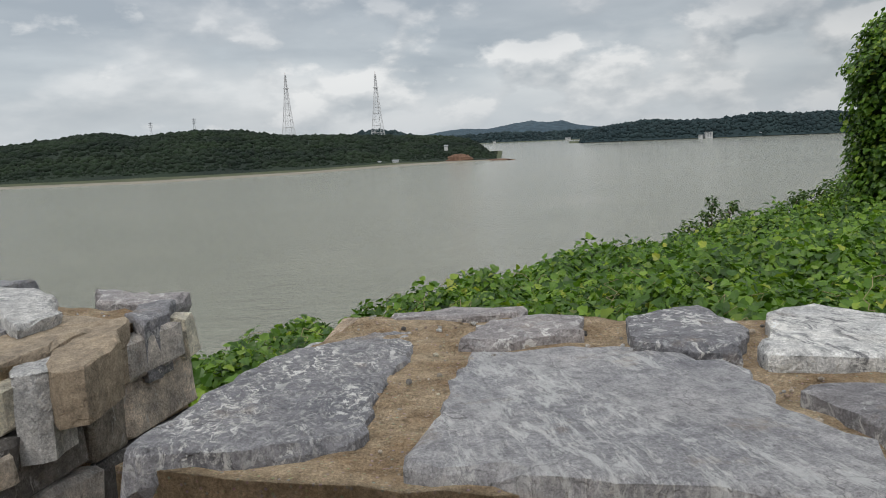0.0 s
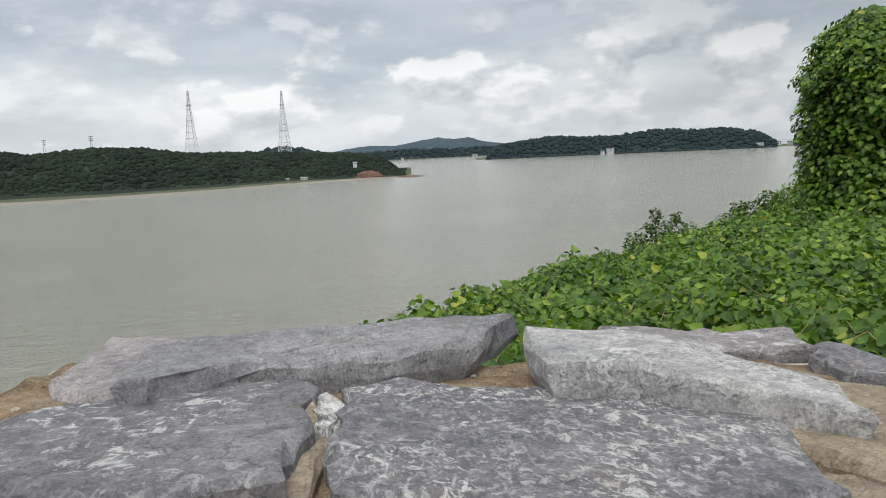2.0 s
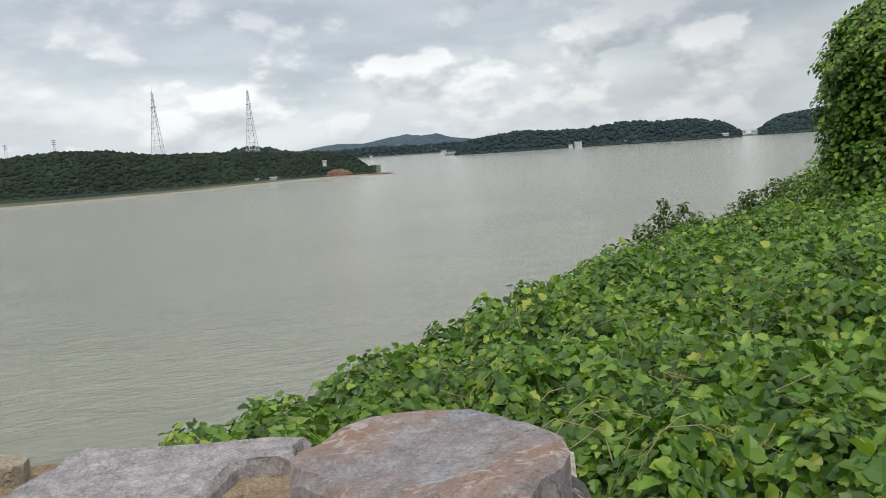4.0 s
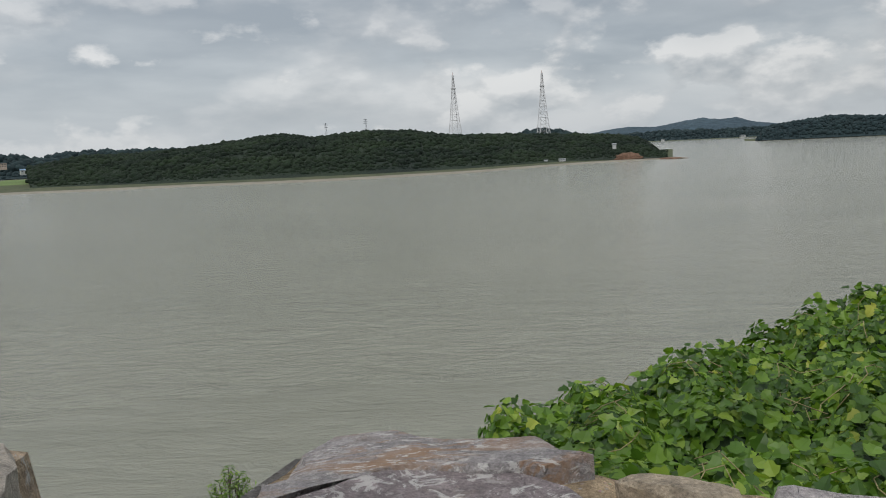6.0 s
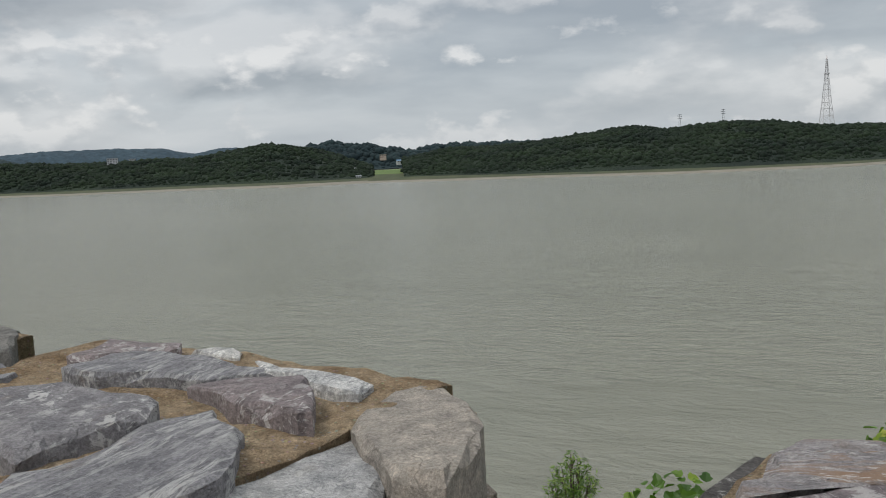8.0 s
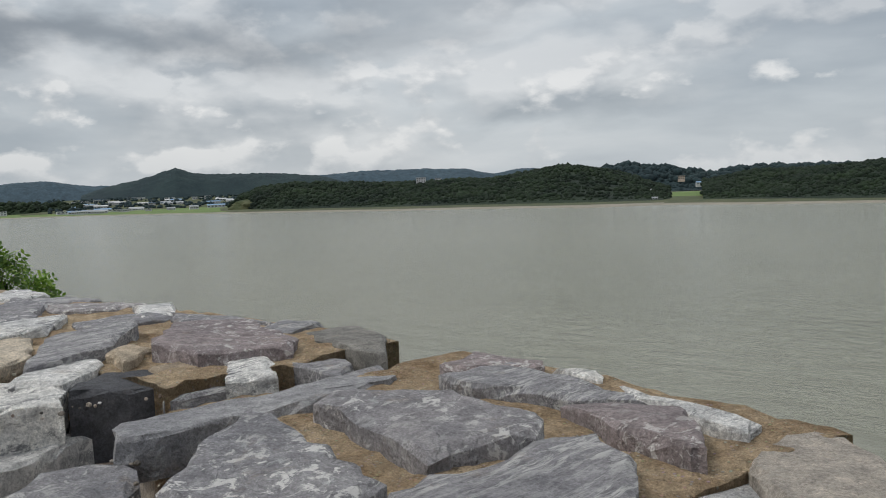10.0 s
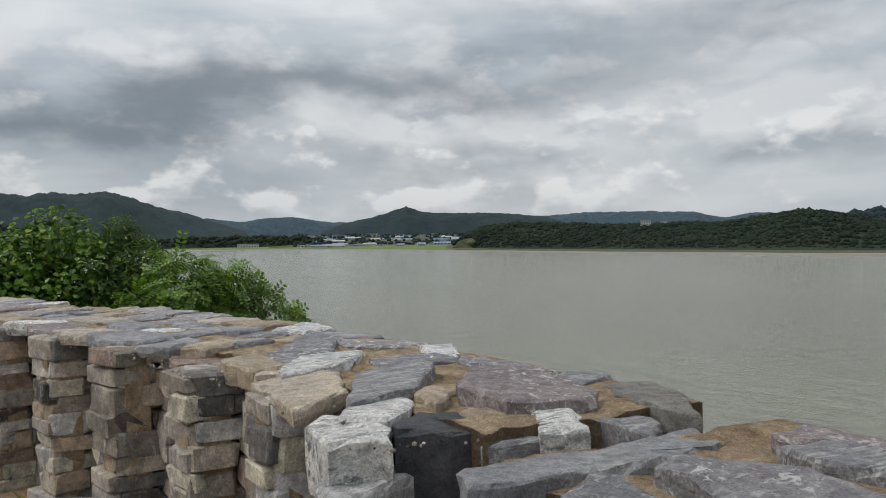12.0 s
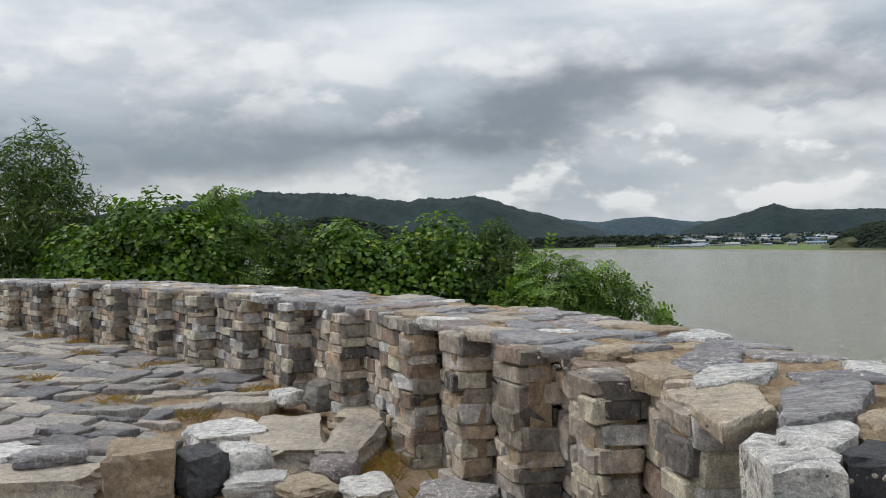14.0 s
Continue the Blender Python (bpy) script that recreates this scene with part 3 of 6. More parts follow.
ridge("long dark green mountain on the skyline", [(112, 1.6), (106, 2.3), (101, 2.9), (99.2, 3.15), (97.3, 3.6), (94, 3.45), (91.3, 3.4), (89, 3.0), (87, 2.8), (84.5, 2.85), (82.3, 3.05), (80.5, 2.6), (79.2, 2.1), (77.5, 1.6), (76.1, 1.2), (73.5, 0.4)], 3900, 900, WOODS_HAZED, 0.0, seed=13, steps=420)
ridge("lighter green wooded foothill", [(100, 0.6), (96, 1.4), (92, 1.9), (89, 1.3), (86.5, 0.6), (84, 0.1)], 2700, 500, WOODS, 11.0, seed=14, steps=60)
ridge("low belt of trees on the plain", [(83, -0.1), (80, 0.0), (77, 0.15), (72, 0.1), (69.5, 0.05), (67.8, -0.3)], 2350, 90, WOODS, 8.0, seed=15, steps=40)
shore("mud and grass foreshore below the headland", [(30, 930), (24, 860), (19.7, 838), (10, 768), (6.6, 768), (-1.1, 790), (-8.6, 895), (-12, 930), (-14.5, 940)], 430, 1.6, GRASS)
shore("bare mud edge at the waterline", [(36, 870), (30, 890), (24, 822), (19.7, 800), (10, 735), (6.6, 735), (-1.1, 762), (-8.6, 872), (-14.5, 925)], 40, 0.5, MUD)
shore("grassy bank below the green hills", [(60, 1500), (58.8, 1345), (49, 1100), (41, 1000), (36, 935), (30, 925), (24, 960)], 560, 1.6, GRASS)
shore("bare mud edge at the far waterline", [(82, 2080), (74, 1860), (68, 1660), (58.8, 1300), (49, 1062), (41, 962), (36, 902), (30, 892)], 60, 0.5, MUD)
shore("green rice fields and meadows on the far plain", [(110, 2400), (82, 2130), (74, 1910), (68, 1710), (58.8, 1350), (52, 1250)], 1900, 1.8, FIELD)
shore("bright green rice fields behind the bank", [(31, 1120), (28, 1110), (24, 1090), (20, 1080), (17, 1090)], 420, 2.2, FIELD)
shore("grassy shore of the far side", [(-19, 2010), (-28, 1960), (-35, 1980), (-41, 2150), (-60, 2200)], 300, 1.6, GRASS)
shore("distant flat shore across the strait", [(-8, 2880), (-14, 2860), (-20, 2860), (-23, 2900)], 300, 1.6, GRASS)

# ---- the round parapet wall ----
LINE = [(12.5, -6.5), (9, -4.2), (5.6, -2.25), (2.15, -0.68), (0.84, -0.12), (-0.39, 0.50), (-1.45, 1.02), (-2.84, 1.60), (-3.9, 1.98), (-5.3, 2.27), (-6.5, 2.33), (-8, 2.2), (-9.4, 1.88), (-11.4, 1.25), (-14.2, -0.15), (-16.4, -1.6), (-19.2, -3.9), (-22, -6.7), (-25, -10.2), (-27, -14)]
THICK, TOP = 1.10, 1.05


def outline():
    pts = [Vector((*p, 0)) for p in LINE]
    out = []
    for i in range(1, len(pts) - 2):
        p0, p1, p2, p3 = pts[i - 1 : i + 3]
        for k in range(24):
            t = k / 24
            out.append(0.5 * ((2 * p1) + (p2 - p0) * t + (2 * p0 - 5 * p1 + 4 * p2 - p3) * t * t + (3 * p1 - p0 - 3 * p2 + p3) * t ** 3))
    s = [0.0]
    for a, b in zip(out, out[1:]):
        s.append(s[-1] + (b - a).length)
    return np.array([p[:2] for p in out]), np.array(s)


EDGE, ARC = outline()


def wall_point(s, d, z):
    """A place on the wall: s metres along its outer edge, d metres inwards, z up."""
    def at(q):
        return Vector((np.interp(q, ARC, EDGE[:, 0]), np.interp(q, ARC, EDGE[:, 1]), 0))
    t = (at(s + 0.3) - at(s - 0.3)).normalized()
    inward = Vector((-t.y, t.x, 0))
    return at(s) + inward * d + Vector((0, 0, z))


def arc_at(x):
    """Metres along the outer edge where it passes x."""
    return float(np.interp(-x, -EDGE[:, 0], ARC))


def core(name, s0, s1, d0, d1, z0, z1, material, label, z_out=None):
    n = max(2, int((s1 - s0) / 0.25) + 1)
    verts = []
    for i in range(n):
        s = s0 + (s1 - s0) * i / (n - 1)
        for d, z in ((d0, z0), (d0, z1 if z_out is None else z_out), (d1, z1), (d1, z0)):
            verts.append(wall_point(s, d, z))
    faces = []
    for i in range(n - 1):
        a, b = 4 * i, 4 * i + 4
        faces += [(a + k, a + (k + 1) % 4, b + (k + 1) % 4, b + k) for k in range(4)]
    faces += [(3, 2, 1, 0), tuple(4 * n - 4 + k for k in range(4))]
    return tagged(new(name, mesh_of(name, verts, faces, [material])), label, "wall", kind="structure")


def wall_piece(name, sa, sb, top, label, seed, dip=0.0, wide=0.0):
    """The rubble-and-mortar body of one stretch of parapet; dip: how far its top falls towards the outside."""
    n, m = max(3, int((sb - sa) / (0.04 if sb - sa < 4 else 0.07)) + 1), 30
    verts, faces = [], []
    for i in range(n):
        s = sa + (sb - sa) * i / (n - 1)
        for j in range(m):
            d = 0.06 + (THICK - 0.14 + wide) * j / (m - 1)
            p = wall_point(s, d, 0)
            z = top - dip * (1 - j / (m - 1)) + 0.014 * noise.noise((p.x * 3.1, p.y * 3.1, seed)) + 0.014 * noise.noise((p.x * 11, p.y * 11, seed)) + 0.009 * noise.noise((p.x * 29, p.y * 29, seed))
            verts.append((p.x, p.y, z))
    faces = grid_faces(n, m)
    base = len(verts)
    ring = [i * m for i in range(n)] + [(n - 1) * m + j for j in range(1, m)] + [i * m + m - 1 for i in range(n - 2, -1, -1)] + [j for j in range(m - 2, 0, -1)]
    for r in ring:
        verts.append((verts[r][0], verts[r][1], -1.6))
    for k in range(len(ring)):
        q = (k + 1) % len(ring)
        faces.append((ring[k], ring[q], base + q, base + k))
    ob = new(name, mesh_of(name, verts, faces, [MORTAR], smooth=True))
    return tagged(ob, label, "wall", kind="structure")


def poly_slab(corners, top, thick, seed, tilt=0.012, rough=0.026):
    """A thick flat stone with a broken outline, worn upper edges and an uneven top, its base at z = top - thick."""
    rng = random.Random(seed)
    pts = [Vector((corners[k], corners[k + 1], 0)) for k in range(0, len(corners), 2)]
    area = sum(a.x * b.y - b.x * a.y for a, b in zip(pts, pts[1:] + pts[:1]))
    if area < 0:
        pts.reverse()
    mid = sum(pts, Vector()) / len(pts)
    rim = []
    for a, b in zip(pts, pts[1:] + pts[:1]):
        k = max(2, int((b - a).length / 0.05))
        out = Vector((b.y - a.y, a.x - b.x, 0)).normalized()
        for q in range(k):
            t = q / k
            push = 0.0 if q == 0 else (noise.noise((a + (b - a) * t) * 7 + Vector((0, 0, seed * 1.7))) + 0.6 * noise.noise((a + (b - a) * t) * 19 + Vector((0, 0, seed)))) * rough
            rim.append(a + (b - a) * t + out * push + Vector((rng.uniform(-1, 1), rng.uniform(-1, 1), 0)) * 0.007)
    n = len(rim)
    tx, ty = rng.uniform(-tilt, tilt), rng.uniform(-tilt, tilt)

    def lift(p, amp):
        return tx * (p.x - mid.x) * 4 + ty * (p.y - mid.y) * 4 + amp * noise.noise((p.x * 6, p.y * 6, seed)) + amp * 0.6 * noise.noise((p.x * 19, p.y * 19, seed))

    verts, wear = [], min(0.011, thick * 0.2)
    under = rng.uniform(0.90, 0.98)
    for p in rim:
        q = mid + (p - mid) * under
        verts.append((q.x, q.y, top - thick))
    for p in rim:
        q = mid + (p - mid) * (1.0 + 0.06 * noise.noise((p.x * 11, p.y * 11, seed + 3)))
        verts.append((q.x, q.y, top - thick * rng.uniform(0.38, 0.62)))
    for p in rim:
        chip = max(0.0, noise.noise((p.x * 15, p.y * 15, seed + 9)) - 0.15) * 0.05
        verts.append((p.x, p.y, top - wear * rng.uniform(0.3, 1.5) - min(chip, thick * 0.3) + lift(p, 0.006)))
    for inset in (0.014, None, None):
        for p in rim:
            reach = (p - mid).length
            f = 1 - inset * rng.uniform(0.5, 2.0) / max(reach, 0.06) if inset else (0.66 if len(verts) < 5 * n else 0.32)
            q = mid + (p - mid) * f
            verts.append((q.x, q.y, top + lift(q, 0.009)))
    verts.append((mid.x, mid.y, top + lift(mid, 0.009)))
    faces = []
    for r in range(5):
        faces += [(r * n + k, r * n + (k + 1) % n, (r + 1) * n + (k + 1) % n, (r + 1) * n + k) for k in range(n)]
    faces += [(5 * n + k, 5 * n + (k + 1) % n, 6 * n) for k in range(n)]
    return verts, faces


def slab_on(parent, name, kind, corners, top, thick, seed, label=""):
    v, f = poly_slab(corners, top, thick, seed)
    ob = new(name, mesh_of(name, v, f, [STONE[kind]]))
    ob.parent = parent
    return tagged(ob, label)


CUT = [arc_at(x) for x in (0.76, 0.10, -1.55, -2.42, -3.93, -4.58, -5.80, -6.12)]
FAR_END = float(ARC[-1]) - 0.6
WALLS = [
    wall_piece("wall_1", 1.0, CUT[0], TOP - 0.035, "rubble parapet block capped with big slate slabs", 1, 0.0, 0.34),
    wall_piece("wall_2", CUT[1], CUT[2], TOP - 0.03, "rubble parapet block capped with slate and tan stones", 2, 0.0, 0.30),
    wall_piece("wall_3", CUT[3], CUT[4], TOP - 0.03, "rubble parapet block capped with rusty and pale slabs", 3, 0.0, 0.12),
    wall_piece("wall_4", CUT[5], CUT[6], TOP - 0.005, "rubble parapet block capped with slate in sandy mortar", 4),
    wall_piece("wall_5", CUT[7], FAR_END, TOP - 0.006, "long curved rubble parapet capped with flat stones", 5, 0.0, -0.12),
]
SILLS = [
    wall_piece("wall_gap_1", CUT[0] - 0.02, CUT[1] + 0.02, 0.50, "low mortared sill in a gap of the parapet", 6, 0.10),
    wall_piece("wall_gap_2", CUT[2] - 0.02, CUT[3] + 0.02, 0.70, "low mortared sill in a gap of the parapet", 7, 0.22),
    wall_piece("wall_gap_3", CUT[4] - 0.02, CUT[5] + 0.02, 0.72, "low mortared sill in a gap of the parapet", 8, 0.22),
    wall_piece("wall_gap_4", CUT[6] - 0.02, CUT[7] + 0.02, 0.80, "low mortared sill in a gap of the parapet", 9, 0.1),
]

# cap stones that stand out: kind of stone, height of the top, thickness, outline in plan
CAPS = [
    ("veined", 1.05, 0.10, (0.99, -0.70, 1.39, -0.83, 1.54, -1.13, 1.46, -1.51, 1.48, -1.69, 1.36, -1.93, 1.06, -1.71, 0.70, -1.50)),
    ("fleck", 1.04, 0.10, (0.80, -0.36, 0.87, -0.43, 0.81, -0.75, 0.70, -1.01, 0.65, -1.30, 0.52, -1.38, 0.27, -1.34, 0.20, -1.33, 0.28, -1.06, 0.45, -0.65)),
    ("slate", 1.03, 0.05, (0.83, -0.16, 1.04, -0.16, 1.27, -0.27, 1.24, -0.36, 0.83, -0.25)),
    ("slate", 1.05, 0.06, (0.96, -0.66, 1.09, -0.47, 1.37, -0.54, 1.31, -0.71, 1.22, -0.71, 1.03, -0.70)),
    ("slate", 1.06, 0.07, (1.47, -0.63, 1.76, -0.52, 1.73, -0.84, 1.58, -1.06, 1.37, -0.91)),
    ("white", 1.06, 0.08, (1.89, -0.67, 2.06, -0.65, 2.23, -0.92, 1.93, -1.28, 1.62, -1.12)),
    ("slate", 1.05, 0.06, (1.57, -1.33, 1.77, -1.33, 1.80, -1.48, 1.56, -1.64, 1.55, -1.40)),
    ("granite", 1.11, 0.05, (-0.66, 0.16, -0.60, 0.40, -0.42, 0.35, -0.30, 0.17, -0.23, -0.04, -0.30, -0.25, -0.42, -0.06, -0.50, 0.10)),
    ("slate", 1.04, 0.07, (-0.30, 0.69, 0.11, 0.44, 0.07, 0.29, -0.23, 0.40)),
    ("brown", 1.05, 0.10, (-0.86, 0.16, -0.60, -0.14, -0.40, -0.38, -0.31, -0.55, -0.38, -0.71, -0.66, -0.70)),
    ("brown", 1.05, 0.10, (-0.41, -0.19, -0.27, 0.15, -0.08, -0.02, -0.19, -0.37, -0.29, -0.48, -0.39, -0.38)),
    ("brown", 1.04, 0.16, (-0.16, -0.10, -0.03, 0.00, -0.01, -0.32, -0.05, -0.54, -0.13, -0.57, -0.19, -0.34)),
    ("granite", 1.02, 0.24, (-0.27, -0.45, -0.23, -0.35, -0.13, -0.38, -0.15, -0.51, -0.24, -0.54)),
    ("slate", 1.05, 0.20, (-0.05, 0.21, 0.08, 0.30, 0.06, -0.01, 0.02, -0.07, -0.06, 0.08)),
    ("fleck", 1.06, 0.10, (-1.00, 0.38, -0.88, 0.42, -0.72, 0.30, -0.40, 0.04, -0.36, -0.10, -0.50, -0.40, -0.72, -0.42, -1.11, -0.18)),
    ("slate", 1.06, 0.10, (-1.62, 0.48, -1.34, 0.56, -1.04, 0.42, -1.15, -0.08, -1.41, -0.06, -1.69, 0.23)),
    ("slab", 1.10, 0.07, (-1.43, 0.45, -1.19, 0.50, -0.94, 0.42, -0.70, 0.46, -0.52, 0.68, -0.69, 0.72, -1.08, 0.78, -1.38, 0.74)),
    ("pale", 1.05, 0.10, (-1.58, 0.71, -1.49, 1.16, -1.28, 1.01, -1.02, 0.90, -1.32, 0.59, -1.48, 0.55)),
    ("brown", 1.04, 0.10, (-1.16, 0.22, -1.06, 0.33, -1.02, 0.20, -1.13, -0.12, -1.22, -0.08)),
    ("white", 1.05, 0.10, (-1.03, 0.43, -0.98, 0.25, -1.06, 0.14, -1.10, 0.13)),
    ("rust", 1.10, 0.16, (-2.89, 1.34, -2.75, 1.41, -2.65, 1.39, -2.55, 1.31, -2.51, 1.19, -2.55, 1.10, -2.64, 1.03, -2.83, 1.12, -2.88, 1.23)),
    ("pale", 1.05, 0.10, (-3.25, 1.59, -3.20, 1.67, -2.83, 1.52, -2.87, 1.44, -2.96, 1.45, -3.05, 1.29, -3.32, 1.44)),
    ("brown", 1.06, 0.06, (-3.44, 1.71, -3.39, 1.71, -3.29, 1.65, -3.28, 1.59, -3.33, 1.59, -3.42, 1.66)),
    ("streak", 1.06, 0.16, (-3.97, 1.65, -3.95, 1.86, -3.90, 1.96, -3.53, 1.86, -3.46, 1.75, -3.54, 1.73, -3.74, 1.76, -3.86, 1.74)),
    ("mauve", 1.05, 0.10, (-3.95, 1.64, -3.85, 1.76, -3.74, 1.78, -3.54, 1.74, -3.48, 1.63, -3.60, 1.53, -3.88, 1.52)),
    ("mauve", 1.08, 0.06, (-5.13, 1.86, -5.04, 1.95, -4.91, 2.00, -4.71, 1.73, -4.74, 1.72)),
    ("boulder", 1.06, 0.34, (-4.69, 1.83, -4.70, 2.01, -4.59, 2.05, -4.46, 1.91, -4.39, 1.74, -4.37, 1.57, -4.47, 1.58, -4.62, 1.72)),
    ("granite", 1.03, 0.30, (-4.76, 1.46, -4.73, 1.71, -4.68, 1.81, -4.55, 1.69, -4.48, 1.58, -4.45, 1.43, -4.60, 1.38)),
    ("stripe", 1.08, 0.10, (-5.00, 1.23, -4.99, 1.65, -4.95, 1.75, -4.80, 1.64, -4.71, 1.50, -4.68, 1.38, -4.87, 1.17)),
    ("slate", 1.10, 0.09, (-5.53, 1.48, -5.55, 1.56, -5.31, 1.71, -5.03, 1.68, -4.99, 1.59, -5.05, 1.45, -5.06, 1.38, -5.30, 1.44)),
    ("slate", 1.09, 0.09, (-5.35, 1.03, -5.59, 1.36, -5.03, 1.26, -4.99, 1.11, -5.15, 0.98)),
    ("slate", 1.02, 0.09, (-5.66, 0.87, -5.76, 0.98, -5.73, 1.08, -5.61, 1.11, -5.41, 0.98, -5.57, 0.84)),
    ("slab", 1.06, 0.07, (-5.81, 1.15, -5.81, 1.56, -5.87, 1.98, -5.75, 1.93, -5.68, 1.85, -5.64, 1.49, -5.66, 1.19, -5.68, 1.10)),
    ("mauve", 1.09, 0.06, (-5.60, 1.96, -5.63, 2.11, -5.40, 2.15, -5.35, 2.10, -5.50, 1.93)),
    ("stripe", 1.08, 0.06, (-5.52, 1.86, -5.46, 2.08, -5.05, 2.04, -4.99, 1.99, -5.12, 1.92, -5.41, 1.82)),
    ("white", 1.07, 0.07, (-5.37, 2.14, -5.23, 2.19, -5.20, 2.12, -5.30, 2.09)),
    ("white", 1.07, 0.08, (-5.15, 2.13, -4.96, 2.06, -4.73, 1.98, -4.72, 1.90, -4.86, 1.94, -5.04, 2.02)),
    ("granite", 0.92, 0.30, (-6.40, 1.05, -6.62, 1.17, -6.48, 1.37, -6.29, 1.30, -6.18, 1.06, -6.16, 0.97)),
    ("mauve", 1.09, 0.08, (-6.54, 1.59, -6.86, 1.83, -6.81, 2.11, -6.31, 2.00, -6.21, 1.90, -6.29, 1.62)),
    ("slate", 1.06, 0.06, (-7.41, 2.08, -6.99, 2.24, -6.76, 2.21, -6.92, 2.11, -7.18, 2.00)),
    ("dark", 1.06, 0.30, (-6.48, 2.14, -6.46, 2.36, -6.23, 2.31, -5.87, 2.00, -6.05, 2.02, -6.36, 2.09)),
    ("stripe", 1.03, 0.22, (-6.38, 1.93, -6.40, 2.07, -6.07, 2.02, -5.90, 1.87, -6.14, 1.85)),
    ("white", 1.05, 0.12, (-6.35, 1.73, -6.35, 1.89, -6.03, 1.72, -6.07, 1.58)),
    ("stripe", 1.02, 0.22, (-6.30, 1.49, -6.38, 1.57, -6.35, 1.75, -6.09, 1.61, -6.14, 1.43)),
    ("black", 1.04, 0.20, (-6.42, 1.28, -6.55, 1.45, -6.46, 1.58, -6.20, 1.43, -6.30, 1.24)),
    ("white", 1.04, 0.18, (-6.53, 1.06, -6.64, 1.16, -6.47, 1.29, -6.25, 1.20, -6.31, 1.04)),
    ("stripe", 1.09, 0.08, (-6.67, 1.24, -7.05, 1.45, -7.15, 1.77, -6.99, 1.76, -6.71, 1.53, -6.61, 1.24)),
    ("sand", 1.06, 0.05, (-7.27, 1.12, -7.44, 1.45, -7.26, 1.47, -6.90, 1.36, -6.69, 1.08)),
    ("white", 1.06, 0.08, (-6.64, 1.22, -6.71, 1.45, -6.62, 1.49, -6.40, 1.27, -6.48, 1.15)),
    ("white", 1.08, 0.07, (-7.42, 1.27, -7.67, 1.45, -7.66, 1.75, -7.38, 1.57, -7.27, 1.24)),
    ("slate", 1.07, 0.07, (-7.91, 1.38, -8.52, 1.83, -8.19, 1.86, -7.81, 1.67, -7.66, 1.37)),
    ("slate", 1.06, 0.07, (-8.26, 1.89, -8.11, 2.08, -7.85, 2.21, -7.84, 2.01, -7.99, 1.81)),
    ("white", 1.07, 0.08, (-7.71, 2.07, -7.71, 2.26, -7.37, 2.10, -7.35, 1.93)),
    ("brown", 1.07, 0.07, (-6.72, 1.52, -6.77, 1.63, -6.63, 1.65, -6.47, 1.47)),
    ("brown", 1.05, 0.10, (-6.42, 1.52, -6.39, 1.74, -6.26, 1.54)),
]


def owner_of(x, y):
    s = min(range(len(EDGE)), key=lambda k: (EDGE[k][0] - x) ** 2 + (EDGE[k][1] - y) ** 2)
    s = ARC[s]
    for k, end in enumerate((CUT[0] + 0.15, CUT[2] + 0.2, CUT[4] + 0.2, CUT[6] + 0.1)):
        if s < end:
            return WALLS[k], s
    return WALLS[4], s


TAKEN = []
for k, (kind, top, thick, corners) in enumerate(CAPS):
    mx, my = sum(corners[0::2]) / (len(corners) / 2), sum(corners[1::2]) / (len(corners) / 2)
    wall, s = owner_of(mx, my)
    slab_on(wall, "cap_stone", kind, corners, top, thick + 0.02, k + 1)
    reach = max(math.hypot(x - mx, y - my) for x, y in zip(corners[0::2], corners[1::2]))
    TAKEN.append((mx, my, reach))


def free_spot(x, y, r):
    return all(math.hypot(x - a, y - b) > r + c * 0.58 for a, b, c in TAKEN)


def more_caps(wall, sa, sb, rows, seed, skip=True, long_=(0.28, 0.62), fill=0.92):
    """Irregular flat cap stones laid in loose rows."""
    rng = random.Random(seed)
    made = 0
    for r, (d0, d1) in enumerate(rows):
        s = sa + rng.uniform(0, 0.1)
        while s < sb - 0.12:
            w = min(rng.uniform(*long_), sb - s)
            a, b = d0 + rng.uniform(-0.05, 0.03), d1 + rng.uniform(-0.03, 0.06)
            lean = rng.uniform(-0.08, 0.08)
            c = wall_point(s + w / 2, (a + b) / 2, 0)
            if rng.random() < fill and (not skip or free_spot(c.x, c.y, 0.42 * min(w, b - a))):
                g = 0.012
                ring = []
                for ss, dd in ((s + g, a), (s + w * rng.uniform(0.35, 0.65), a - rng.uniform(-0.02, 0.05)), (s + w - g, a + rng.uniform(-0.03, 0.06)), (s + w - g + lean, b - rng.uniform(0, 0.08)), (s + w * rng.uniform(0.3, 0.6), b + rng.uniform(-0.01, 0.04)), (s + g + lean, b - rng.uniform(0, 0.08))):
                    p = wall_point(ss, dd, 0)
                    ring += [p.x, p.y]
                kind = rng.choice(["slate", "slate", "stripe", "slab", "brown", "mauve", "white", "slab", "slate", "boulder", "stripe"])
                slab_on(wall, "cap_stone", kind, ring, TOP + rng.uniform(0.0, 0.026), rng.uniform(0.06, 0.10), seed * 100 + made)
                made += 1
            s += w


more_caps(WALLS[0], CUT[0] - 4.5, CUT[0] - 1.75, [(0.0, 0.3), (0.34, 0.68), (0.72, 1.08)], 21)
more_caps(WALLS[2], CUT[3] + 0.02, CUT[4] - 0.02, [(0.66, 1.08)], 23)
more_caps(WALLS[3], CUT[5] + 0.02, CUT[6] - 0.3, [(0.78, 1.08)], 24)
more_caps(WALLS[4], CUT[7], CUT[7] + 2.6, [(0.0, 0.26), (0.28, 0.52), (0.54, 0.78), (0.80, 1.06)], 25, long_=(0.2, 0.42))
more_caps(WALLS[4], CUT[7] + 2.6, FAR_END - 3, [(-0.02, 0.26), (0.29, 0.54), (0.57, 0.82), (0.85, 1.12)], 26, long_=(0.22, 0.6))

